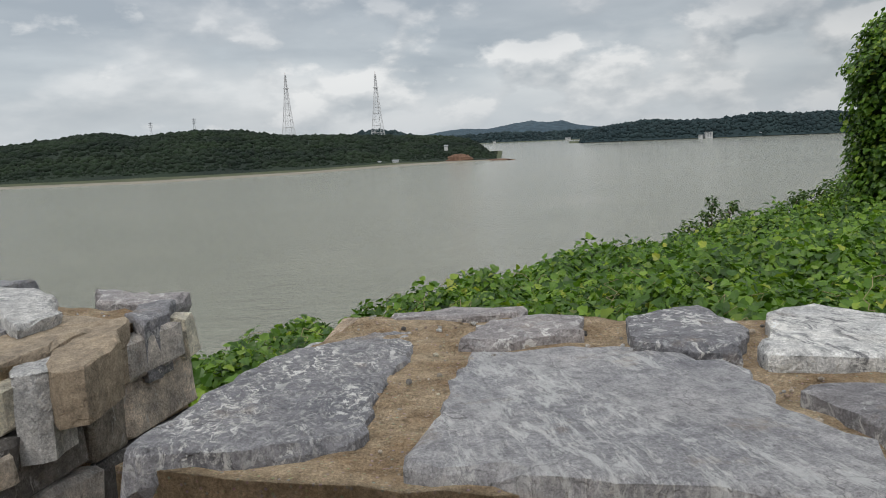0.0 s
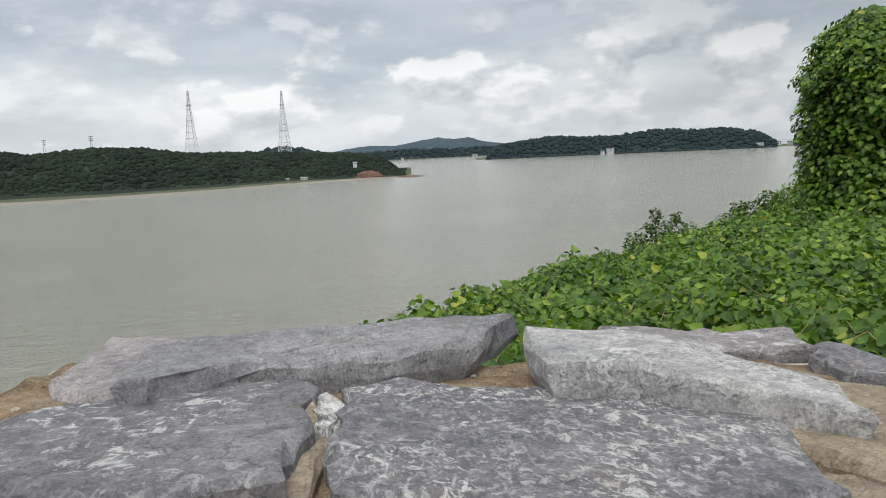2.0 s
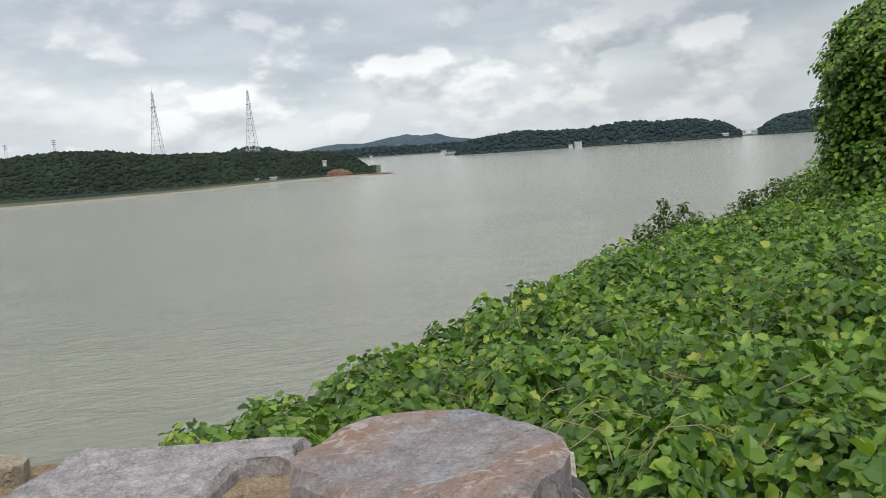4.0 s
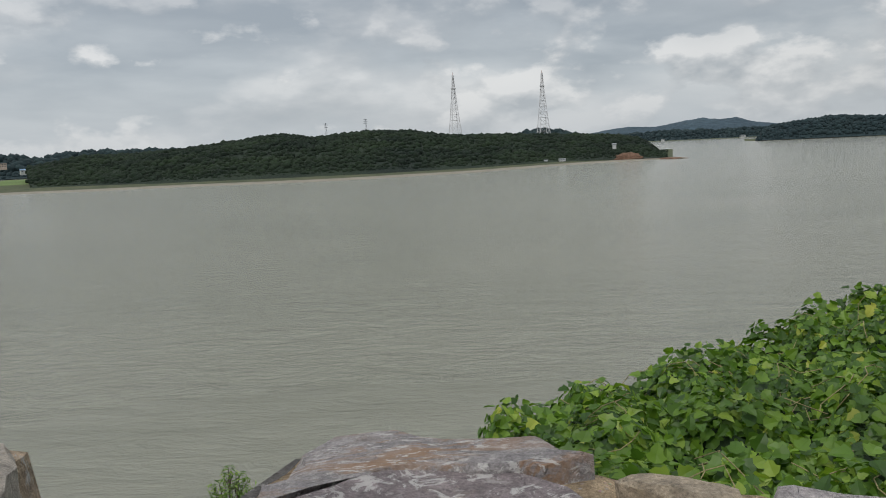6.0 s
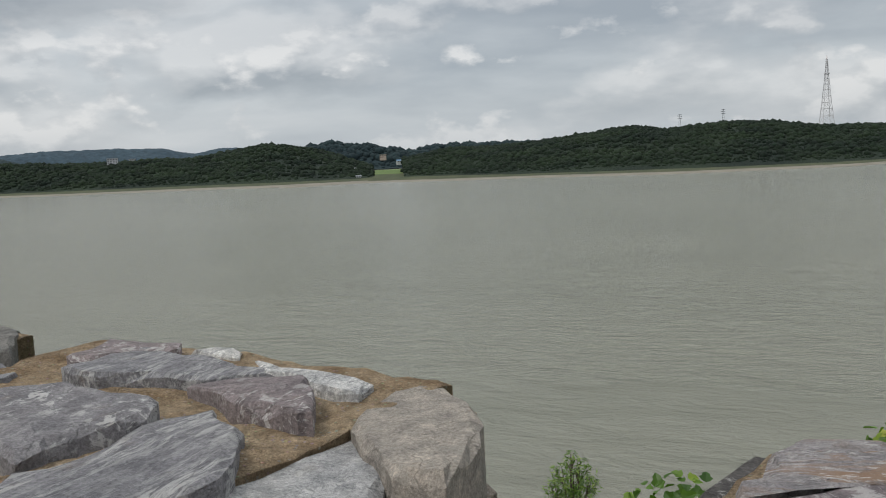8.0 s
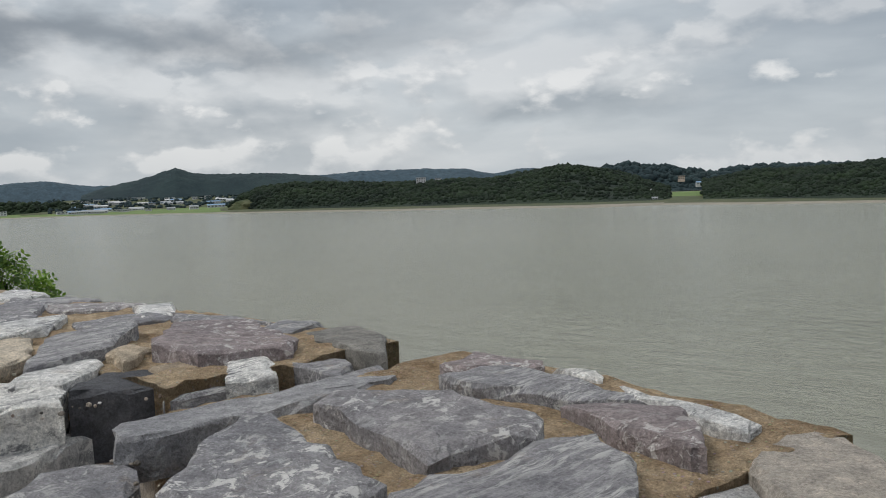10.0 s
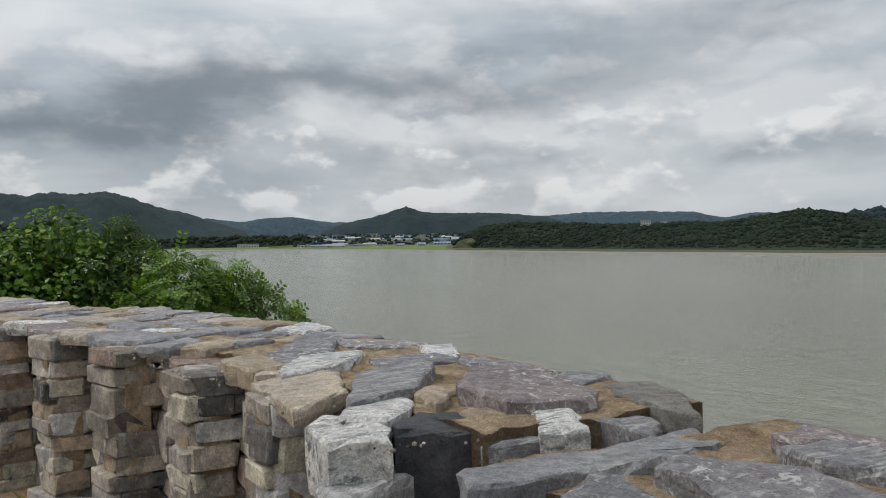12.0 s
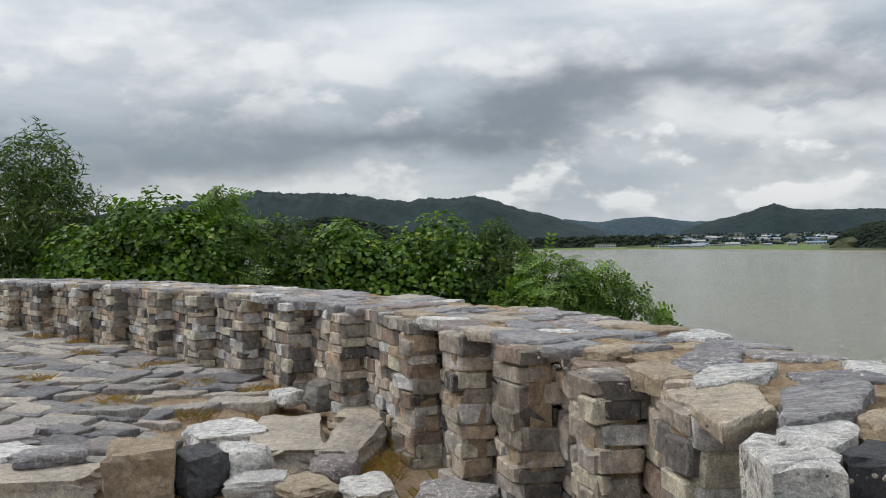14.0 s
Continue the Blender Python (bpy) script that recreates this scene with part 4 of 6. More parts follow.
def pebbles(wall, sa, sb, count, seed):
    """Small broken stones set in the mortar between the caps."""
    rng = np.random.RandomState(seed)
    pts, sizes = [], []
    for k in range(count):
        p = wall_point(rng.uniform(sa, sb), rng.uniform(0.1, THICK + 0.15), 0)
        s = rng.choice((0.003, 0.005, 0.008)) * rng.uniform(0.8, 1.3)
        pts.append((p.x, p.y, TOP - 0.030))
        sizes.append(s)
    ob = new("pebbles", clumps("pebbles", pts, sizes, RUBBLE_MANY))
    ob.parent = wall
    tagged(ob, "small broken stones set in sandy mortar", kind="stuff")


for k, (sa, sb, count) in enumerate(((CUT[0] - 2.2, CUT[0] - 0.03, 420), (CUT[1] + 0.03, CUT[2] - 0.03, 420), (CUT[3] + 0.03, CUT[4] - 0.03, 420), (CUT[5] + 0.03, CUT[6] - 0.03, 420), (CUT[7] + 0.03, CUT[7] + 4.0, 700))):
    pebbles(WALLS[k], sa, sb, count, 300 + k)

# ---- facing stones of the parapet ----
def rock_template(seed):
    """A roughly squared stone of unit size."""
    rng = random.Random(seed)
    bm = bmesh.new()
    bmesh.ops.create_cube(bm, size=1.0)
    for v in bm.verts:
        v.co = Vector([q * rng.uniform(0.88, 1.06) for q in v.co])
    bmesh.ops.bevel(bm, geom=bm.edges[:], offset=0.075, segments=1, affect="EDGES", profile=0.6)
    for v in bm.verts:
        v.co += Vector([rng.uniform(-0.035, 0.035) for q in range(3)])
    bmesh.ops.triangulate(bm, faces=bm.faces[:])
    me = bpy.data.meshes.new("stone")
    bm.to_mesh(me)
    bm.free()
    return me


ROCKS = [rock_template(k) for k in range(16)]
for me in ROCKS:
    me.materials.append(RUBBLE)
ROCK_DATA = [(np.array([v.co[:] for v in me.vertices]), np.array([list(p.vertices) for p in me.polygons])) for me in ROCKS]
TOOTH, STEP = 0.90, 0.23
JOINED_V, JOINED_F, JOINED_N = [], [], [0]
BEDS = {}


def lay(parent, m, size, rng, separate):
    k = rng.randrange(len(ROCKS))
    full = m @ Matrix.Diagonal((*size, 1))
    if separate:
        ob = new("stone", ROCKS[k])
        ob.parent = parent
        ob.matrix_local = full
    else:
        v, f = ROCK_DATA[k]
        M = np.array(full)
        JOINED_V.append(v @ M[:3, :3].T + M[:3, 3])
        JOINED_F.append(f + JOINED_N[0])
        JOINED_N[0] += len(v)


def face_of_stones(parent, a, b, z0, z1, rng, separate, course=(0.07, 0.15), length=(0.13, 0.40)):
    """Lays courses of rubble between two plan points; the stones' outer faces lie on the line, their bodies to its left."""
    a, b = Vector((a[0], a[1], 0)), Vector((b[0], b[1], 0))
    t = (b - a).normalized()
    into = Vector((-t.y, t.x, 0))
    rot = Matrix(((t.x, into.x, 0, 0), (t.y, into.y, 0, 0), (0, 0, 1, 0), (0, 0, 0, 1)))
    bed = BEDS.setdefault(parent.name, (parent, [], []))
    k = len(bed[1])
    for q, z in ((a, z0), (b, z0), (b, z1 - 0.02), (a, z1 - 0.02)):
        for d in (0.05, 0.17):
            r = q + into * d
            bed[1].append((r.x, r.y, z))
    bed[2].extend((k + f[0], k + f[1], k + f[2], k + f[3]) for f in ((0, 2, 4, 6), (7, 5, 3, 1), (6, 4, 5, 7), (0, 6, 7, 1), (2, 3, 5, 4)))
    span, z = (b - a).length, z0
    while z < z1 - 0.05:
        h = min(rng.uniform(*course), z1 - z)
        if z1 - z - h < 0.06:
            h = z1 - z
        x = -rng.uniform(0, 0.05)
        while x < span - 0.03:
            w = min(rng.uniform(*length), span - x + 0.02)
            if span - x - w < 0.07:
                w = span - x + rng.uniform(0, 0.02)
            dep = rng.uniform(0.16, 0.35)
            hh = h * rng.uniform(0.82, 1.06)
            p = a + t * (x + w / 2) + into * (dep / 2 - rng.uniform(-0.012, 0.022)) + Vector((0, 0, z + h / 2))
            turn = Matrix.Rotation(rng.uniform(-0.09, 0.09), 4, "Z") @ Matrix.Rotation(rng.uniform(-0.07, 0.07), 4, "Y")
            lay(parent, Matrix.Translation(p) @ rot @ turn, (w * 1.03, dep, hh * 1.04), rng, separate)
            x += w
        z += h


def inner_face(parent, sa, sb, seed, separate_until, drop=0.01, first=TOP):
    """The saw-toothed inner face: each tooth starts proud of the wall and runs back towards the next."""
    rng = random.Random(seed)
    s = sa
    while s < sb - 0.3:
        w = min(TOOTH * rng.uniform(0.88, 1.15) * (1.55 if s > CUT[7] + 4.4 else 1.0), sb - s)
        proud, back = THICK + STEP * 0.45, THICK - STEP * 0.55
        near, far = wall_point(s, proud, 0), wall_point(s + w, back, 0)
        root = wall_point(s, back - 0.02, 0)
        sep = s < separate_until
        top = TOP - drop - rng.uniform(0.0, 0.04)
        if s == sa:
            top = min(top, first)
        face_of_stones(parent, far, near, -0.1, top, rng, sep)
        face_of_stones(parent, near, root, -0.1, top, rng, sep, length=(0.10, 0.20))
        s += w


def cheek(parent, s, side, z0, seed, top=TOP - 0.05, d0=0.02, d1=THICK):
    """Stones on the side of a gap."""
    rng = random.Random(seed)
    a, b = wall_point(s, d0, 0), wall_point(s, d1, 0)
    if side > 0:
        a, b = b, a
    face_of_stones(parent, a, b, z0, top, rng, True, course=(0.15, 0.24), length=(0.16, 0.36))


cheek(WALLS[0], CUT[0] + 0.06, -1, 0.30, 31)
cheek(WALLS[1], CUT[1] - 0.06, 1, 0.30, 32)
cheek(WALLS[1], CUT[2] + 0.06, -1, 0.45, 33)
cheek(WALLS[2], CUT[3] - 0.06, 1, 0.45, 34)
cheek(WALLS[2], CUT[4] + 0.06, -1, 0.45, 35)
cheek(WALLS[3], CUT[5] - 0.06, 1, 0.45, 36)
cheek(WALLS[3], CUT[6] + 0.05, -1, 0.6, 37)
cheek(WALLS[4], CUT[7] - 0.06, 1, 0.5, 38, 0.84)
inner_face(WALLS[4], CUT[7] + 0.05, FAR_END, 41, CUT[7] + 6.0, first=0.84)
for k in range(4):
    inner_face(WALLS[k], (CUT[0] - 4.5, CUT[1], CUT[3], CUT[5])[k], (CUT[0], CUT[2], CUT[4], CUT[6])[k], 50 + k, -1, 0.09)
rest = new("facing_stones", mesh_of("facing_stones", np.concatenate(JOINED_V), np.concatenate(JOINED_F).tolist(), [RUBBLE_MANY]))
rest.parent = WALLS[4]
tagged(rest, "coursed grey and brown rubble facing stones", kind="stuff")

for name, (wall, v, f) in BEDS.items():
    bed = new("mortar_bed", mesh_of("mortar_bed", v, f, [MORTAR]))
    bed.parent = wall
    tagged(bed, "sandy mortar showing in the joints")

# ---- the court inside the wall ----
def paved_side(x):
    """How far towards the wall the paving reaches; past it lie loose stones on earth."""
    return along([(-14.0, 1.5), (-12.9, -0.1), (-12.4, -0.8), (-11.6, -1.4), (-10.0, -1.75), (-9.0, -1.9)], x)


def court_height(x, y):
    """The paved court lies a little higher than the trodden strip beside the wall near the gaps."""
    edge = min(-9.95 - x, paved_side(x) - y)
    return 0.13 / (1 + math.exp(-edge * 6))


def make_ground():
    n, m = 150, 44
    verts = []
    for i in range(n):
        s = 0.6 + (FAR_END - 0.6) * i / (n - 1)
        for j in range(m):
            p = wall_point(s, 0.45 + 12.0 * (j / (m - 1)) ** 1.4, 0)
            verts.append((p.x, p.y, court_height(p.x, p.y) - 0.03 + 0.03 * noise.noise((p.x * 1.3, p.y * 1.3, 2)) + 0.02 * noise.noise((p.x * 5, p.y * 5, 2))))
    ob = new("floor", mesh_of("floor", verts, grid_faces(n, m), [EARTH], smooth=True))
    return tagged(ob, "sandy earth floor of the court inside the wall", "floor", kind="structure")


FLOOR = make_ground()


def inside(x, y, margin):
    k = int(np.argmin((EDGE[:, 0] - x) ** 2 + (EDGE[:, 1] - y) ** 2))
    p, q = wall_point(ARC[k], 0, 0), wall_point(ARC[k], 1, 0)
    n = q - p
    return (x - p.x) * n.x + (y - p.y) * n.y > THICK + margin


def flagstones():
    """Split slate flags in rough rows across the court, laid slightly tilted."""
    rng = random.Random(77)
    verts, faces, made = [], [], 0
    ang = radians(68)
    ux, uy = math.cos(ang), math.sin(ang)
    v = -8.0
    while v < 10.0:
        h = rng.uniform(0.20, 0.42)
        u = -9.0 + rng.uniform(0, 0.4)
        while u < 9.0:
            w = rng.uniform(0.3, 0.85)
            cu, cv = u + w / 2, v + h / 2
            x, y = -15.4 + cu * ux + cv * uy, -3.2 + cu * uy - cv * ux
            if inside(x, y, 0.14) and x < -10.2 and y < paved_side(x) - 0.05 and x > -26 and rng.random() < 0.93:
                g = 0.012
                ring = []
                for a, b in ((g, g), (w * 0.5, rng.uniform(-0.02, 0.05)), (w - g, g + rng.uniform(0, 0.05)), (w - g - rng.uniform(0, 0.08), h - g), (w * 0.45, h - rng.uniform(-0.03, 0.04)), (g + rng.uniform(0, 0.06), h - g)):
                    pu, pv = u + a, v + b
                    ring += [-15.4 + pu * ux + pv * uy, -3.2 + pu * uy - pv * ux]
                near = x > -13.8 and made < 220
                pv_, pf_ = poly_slab(ring, court_height(x, y) + rng.uniform(0.0, 0.045), 0.12, made + 900, tilt=0.03)
                if near:
                    ob = new("flagstone", mesh_of("flagstone", pv_, pf_, [FLAGS]))
                    ob.parent = FLOOR
                    made += 1
                else:
                    base = len(verts)
                    verts.extend(pv_)
                    faces.extend([tuple(q + base for q in f) for f in pf_])
            u += w
        v += h
    ob = new("paving", mesh_of("paving", verts, faces, [FLAGS_MANY]))
    ob.parent = FLOOR
    tagged(ob, "dark slate paving flags with open joints", kind="stuff")


flagstones()


def loose_rock(x, y, size, kind, label, seed, z=None, turn=0.0, square=0.5, lean=0.0):
    """A single stone lying on the court."""
    bm = bmesh.new()
    bmesh.ops.create_cube(bm, size=1.0)
    bmesh.ops.subdivide_edges(bm, edges=bm.edges[:], cuts=7, use_grid_fill=True)
    off = Vector((seed * 3.1, seed * 1.7, seed))
    for v in bm.verts:
        r = v.co.normalized() * 0.62
        c = v.co.lerp(r, 1 - square)
        f = 1 + 0.24 * noise.noise(c * 1.6 + off) + 0.13 * noise.noise(c * 4.0 + off) + 0.05 * noise.noise(c * 10 + off)
        v.co = Vector((c.x * size[0] * f, c.y * size[1] * f, c.z * size[2] * f))
    for f in bm.faces:
        f.smooth = False
    me = bpy.data.meshes.new("loose_stone")
    bm.to_mesh(me)
    bm.free()
    me.materials.append(STONE[kind])
    ob = new("loose_stone", me)
    base = (court_height(x, y) if z is None else z) + size[2] * 0.40
    ob.matrix_world = pose(x, y, base, lean, 0, turn)
    return tagged(ob, label, "stone", group="loose stones on the court")


loose_rock(-10.02, -1.50, (0.52, 0.42, 0.44), "brown", "big squared tan sandstone block at the paving's edge", 1, -0.08, 8, 0.82)
loose_rock(-10.05, -1.13, (0.32, 0.32, 0.33), "black", "blackish angular stone beside a tan block", 2, -0.05, 30, 0.45)
loose_rock(-10.18, -0.86, (0.32, 0.34, 0.28), "white", "rounded whitish boulder beside a black stone", 3, -0.02, 10, 0.3)
loose_rock(-10.98, -1.12, (0.62, 0.56, 0.22), "white", "large flat whitish stone at the paving's edge", 4, 0.0, 20, 0.8)
loose_rock(-10.95, -0.62, (1.35, 0.52, 0.20), "boulder", "long flat pale stone slab on the earth", 5, -0.02, 4, 0.85)
loose_rock(-9.85, -0.72, (0.30, 0.40, 0.12), "granite", "small flat grey stone on the earth", 6, 0.0, 5, 0.6)
loose_rock(-10.72, -0.10, (1.25, 0.36, 0.24), "boulder", "long weathered stone lying beside the wall", 7, -0.04, -12, 0.7)
loose_rock(-10.0, -0.22, (0.28, 0.30, 0.2), "mauve", "rounded purplish stone on dry grass", 8, -0.02, 0, 0.4)
loose_rock(-11.55, 0.02, (0.55, 0.46, 0.18), "sand", "pale squared stone at the foot of the wall", 9, 0.0, -20, 0.85)
loose_rock(-10.85, 0.42, (0.40, 0.34, 0.26), "boulder", "grey-brown stone at the foot of the wall", 10, 0.0, -15, 0.7)
loose_rock(-12.2, -0.38, (0.36, 0.34, 0.26), "dark", "dark broken stone by the wall's foot", 11, 0.1, 25, 0.5)
loose_rock(-12.05, -0.05, (0.40, 0.30, 0.22), "granite", "pale stone wedged against the wall", 12, 0.05, -25, 0.6)
loose_rock(-12.3, -0.75, (0.30, 0.26, 0.14), "white", "small whitish stone on the paving", 13, 0.12, 40, 0.5)
loose_rock(-9.90, -2.42, (0.40, 1.35, 0.26), "boulder", "weathered kerb stone along the paving", 14, -0.06, 6, 0.9)
loose_rock(-10.22, -2.18, (0.30, 0.44, 0.12), "slate", "dark slate piece lying on the paving", 15, 0.15, 20, 0.6)
loose_rock(-10.42, -2.62, (0.46, 0.46, 0.14), "white", "flat pale stone at the paving's edge", 16, 0.09, 40, 0.85)
loose_rock(-11.05, -2.85, (0.60, 0.5, 0.14), "pale", "flat pale stone at the paving's edge", 17, 0.09, 25, 0.85)
loose_rock(-9.35, 0.55, (0.5, 0.34, 0.12), "slate", "flat slate piece on the earth by the wall", 18, 0.0, 60, 0.6)
loose_rock(-9.62, 0.0, (0.46, 0.30, 0.10), "white", "flat whitish stone on the earth", 19, 0.0, 15, 0.7)
loose_rock(-9.75, -0.42, (0.40, 0.30, 0.10), "brown", "flat tan stone on the earth", 20, 0.0, 35, 0.7)
loose_rock(-15.06, -3.28, (0.13, 0.13, 0.10), "white", "small white pebble on the paving", 21, 0.12, 0, 0.3)


def grass_tufts():
    rng = np.random.RandomState(5)
    vs, fs = [], []
    spots = [(-10.4, 0.15), (-10.2, -0.05), (-9.9, 0.6), (-10.9, 0.3), (-11.6, 0.05), (-10.7, 0.75), (-9.6, 0.9), (-10.0, 0.05), (-11.9, -0.9), (-12.9, -1.1), (-13.5, -1.9), (-11.8, -1.5), (-15.0, -2.6), (-16.5, -4.0), (-18.0, -4.6), (-19.2, -5.6), (-12.6, -2.4), (-14.2, -3.8), (-17.5, -3.9), (-9.9, -0.55), (-9.4, 0.3), (-11.2, -0.95)]
    for cx, cy in spots:
        r = rng.uniform(0.12, 0.3)
        for k in range(130):
            a, d = rng.rand() * math.tau, r * math.sqrt(rng.rand())
            x, y = cx + d * math.cos(a), cy + d * math.sin(a)
            z = court_height(x, y) + 0.0
            h, lean, w = rng.uniform(0.03, 0.085), rng.uniform(-0.09, 0.09, 2), 0.004
            t = rng.rand() * math.tau
            n = len(vs)
            vs += [(x - w * math.cos(t), y - w * math.sin(t), z), (x + w * math.cos(t), y + w * math.sin(t), z), (x + lean[0] * 0.5, y + lean[1] * 0.5, z + h * 0.7), (x + lean[0], y + lean[1], z + h)]
            fs += [(n, n + 1, n + 2), (n + 1, n + 3, n + 2)]
    tagged(new("dry_grass", mesh_of("dry_grass", vs, fs, [DRY_GRASS])), "tufts of dry reddish grass between stones", "grass", kind="stuff")


grass_tufts()

# ---- the slope outside the wall ----
def vine_height(x, y):
    """Top of the vine cover: a broad shoulder outside the wall that breaks off towards the water."""
    e = (x + 3.0) * -0.73 + (y - 12.0) * 0.68
    a = (x + 3.0) * 0.68 + (y - 12.0) * 0.73
    e += 0.9 * min(max((a - 1.0) / 6.0, 0.0), 1.0)
    z = -2.55 - 0.055 * max(a - 6.0, 0.0) + (0.16 * min(-e, 9.5) if e < 0 else -1.3 * e)
    z += 0.32 * noise.noise((x * 0.42, y * 0.42, 3.3)) + 0.62 * abs(noise.noise((x * 0.62, y * 0.62, 7.7))) + 0.46 * noise.noise((x * 1.3, y * 1.3, 1.7)) - 0.18
    z -= 0.25 * math.exp(-((e - 0.3) / 1.6) ** 2 - ((a - 6.5) / 3.2) ** 2)
    z += 0.25 * math.exp(-((e + 1.0) / 2.0) ** 2 - ((a + 0.5) / 2.2) ** 2)
    z += 0.75 * math.exp(-((x - 8.9) ** 2 + (y - 21.0) ** 2) / 3.4)
    z += 0.3 * math.exp(-((x - 4.6) ** 2 + (y - 16.6) ** 2) / 3.0)
    z += 0.9 * math.exp(-((x - 19.5) ** 2 + (y - 26.0) ** 2) / 16.0)
    left = max(0.0, -3.2 - x - 0.05 * abs(y - 12))
    return z - 1.6 * left


def make_slope():
    n, m = 120, 60
    verts = []
    for i in range(n):
        s = 1.0 + (FAR_END - 1.0) * i / (n - 1)
        for j in range(m):
            d = 50.0 * (j / (m - 1)) ** 1.6
            p = wall_point(s, 0.15 - d, 0)
            z = -0.9 - 0.85 * d + 0.3 * noise.noise((p.x * 0.4, p.y * 0.4, 1))
            if p.x > -5 and d > 0.6:
                z = max(z, vine_height(p.x, p.y) - 0.25) if vine_height(p.x, p.y) > -14 else z
            verts.append((p.x, p.y, max(z, WATER_Z - 2)))
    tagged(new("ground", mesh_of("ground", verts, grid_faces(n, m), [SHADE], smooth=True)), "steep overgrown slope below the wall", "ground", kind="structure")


make_slope()


def leaflet(long_, wide, cup):
    """One blade in the x-y plane, tip along +x, folded a little along its midrib."""
    v = [(0, 0, 0), (0.35 * long_, wide, cup), (0.78 * long_, 0.55 * wide, cup * 0.6), (long_, 0, -cup * 0.8), (0.78 * long_, -0.55 * wide, cup * 0.6), (0.35 * long_, -wide, cup), (0.5 * long_, 0, -cup * 0.2)]
    f = [(0, 6, 1), (1, 6, 2), (2, 6, 3), (3, 6, 4), (4, 6, 5), (5, 6, 0)]
    return np.array(v), np.array(f)


def lobed(long_, wide, cup):
    """A broad blade with a shallow lobe on each side and a pointed tip."""
    half = [(0.10, 0.62, 0.5), (0.34, 1.0, 1.0), (0.52, 0.60, 0.5), (0.74, 0.56, 0.3)]
    v = [(0, 0, 0)] + [(x * long_, y * wide, z * cup) for x, y, z in half] + [(long_, 0, -cup * 0.9)] + [(x * long_, -y * wide, z * cup) for x, y, z in reversed(half)] + [(0.45 * long_, 0, -cup * 0.3)]
    n = len(v) - 1
    return np.array(v), np.array([(k, n, (k + 1) % n) for k in range(n)])


def scatter(name, places, normals, template, sizes, material, rng):
    """Places copies of a leaf template with their faces turned to the given normals, all in one mesh."""
    tv, tf = template
    n = len(places)
    P, Z = np.array(places), np.array(normals)
    Z /= np.linalg.norm(Z, axis=1)[:, None]
    R = rng.normal(size=(n, 3))
    X = np.cross(R, Z)
    X /= np.linalg.norm(X, axis=1)[:, None]
    Y = np.cross(Z, X)
    S = np.array(sizes)[:, None, None]
    V = (X[:, None, :] * tv[None, :, 0:1] + Y[:, None, :] * tv[None, :, 1:2] + Z[:, None, :] * tv[None, :, 2:3]) * S + P[:, None, :]
    F = tf[None] + (np.arange(n) * len(tv))[:, None, None]
    return mesh_of(name, V.reshape(-1, 3), F.reshape(-1, 3).tolist(), [material])


def trifoliate():
    vs, fs, n = [], [], 0
    for ang, off, sc in ((0, 0.10, 1.0), (115, 0.04, 0.9), (-115, 0.04, 0.9)):
        v, f = lobed(0.175 * sc, 0.088 * sc, 0.024)
        v = v.copy()
        v[:, 0] += off
        a = radians(ang)
        v = np.c_[v[:, 0] * math.cos(a) - v[:, 1] * math.sin(a), v[:, 0] * math.sin(a) + v[:, 1] * math.cos(a), v[:, 2] - 0.25 * np.hypot(v[:, 0], v[:, 1]) ** 2]
        vs.append(v)
        fs.append(f + n)
        n += len(v)
    return np.concatenate(vs), np.concatenate(fs)


TRI_LEAF = trifoliate()


def vine_cover():
    rng = np.random.RandomState(11)
    places, normals, sizes = [], [], []
    k = 0
    while len(places) < 38000 and k < 400000:
        k += 1
        x, y = rng.uniform(-5, 30), rng.uniform(0.8, 48)
        e = (x + 3.0) * -0.73 + (y - 12.0) * 0.68
        dist = math.hypot(x + 1, y)
        if e > 1.6 or rng.rand() > min(1.0, 11.0 / dist) or y < -0.43 * x + 1.3 or (e < -16):
            continue
        z = vine_height(x, y)
        if z < -9:
            continue
        dx = (vine_height(x + 0.15, y) - vine_height(x - 0.15, y)) / 0.3
        dy = (vine_height(x, y + 0.15) - vine_height(x, y - 0.15)) / 0.3
        nrm = np.array([-dx, -dy, 1.0]) + rng.normal(size=3) * 0.42 + np.array([0.0, -0.35, 0.0])
        places.append((x, y, z + rng.uniform(-0.40, 0.16) + 0.34 * noise.noise((x * 1.7, y * 1.7, 1))))
        normals.append(nrm)
        sizes.append(rng.uniform(0.5, 1.35) * (0.95 if dist < 16 else 1.2))
    me = scatter("vine_leaves", places, normals, TRI_LEAF, sizes, VINE_LEAF, rng)
    tagged(new("vine_leaves", me), "dense bright green three-lobed vine leaves smothering the slope", "vines", kind="stuff")


vine_cover()


def small_vine_patch():
    rng = np.random.RandomState(21)
    places = [(-5.3 + rng.normal() * 0.35, 9.9 + rng.normal() * 0.35, -2.75 + rng.uniform(-0.25, 0.2)) for k in range(80)]
    normals = [np.array([0, -0.3, 1]) + rng.normal(size=3) * 0.5 for k in range(80)]
    me = scatter("vine_leaves", places, normals, TRI_LEAF, rng.uniform(0.6, 1.1, 80), VINE_LEAF, rng)
    tagged(new("vine_leaves", me), "small patch of green vine leaves below the wall", "vines", kind="stuff")


small_vine_patch()


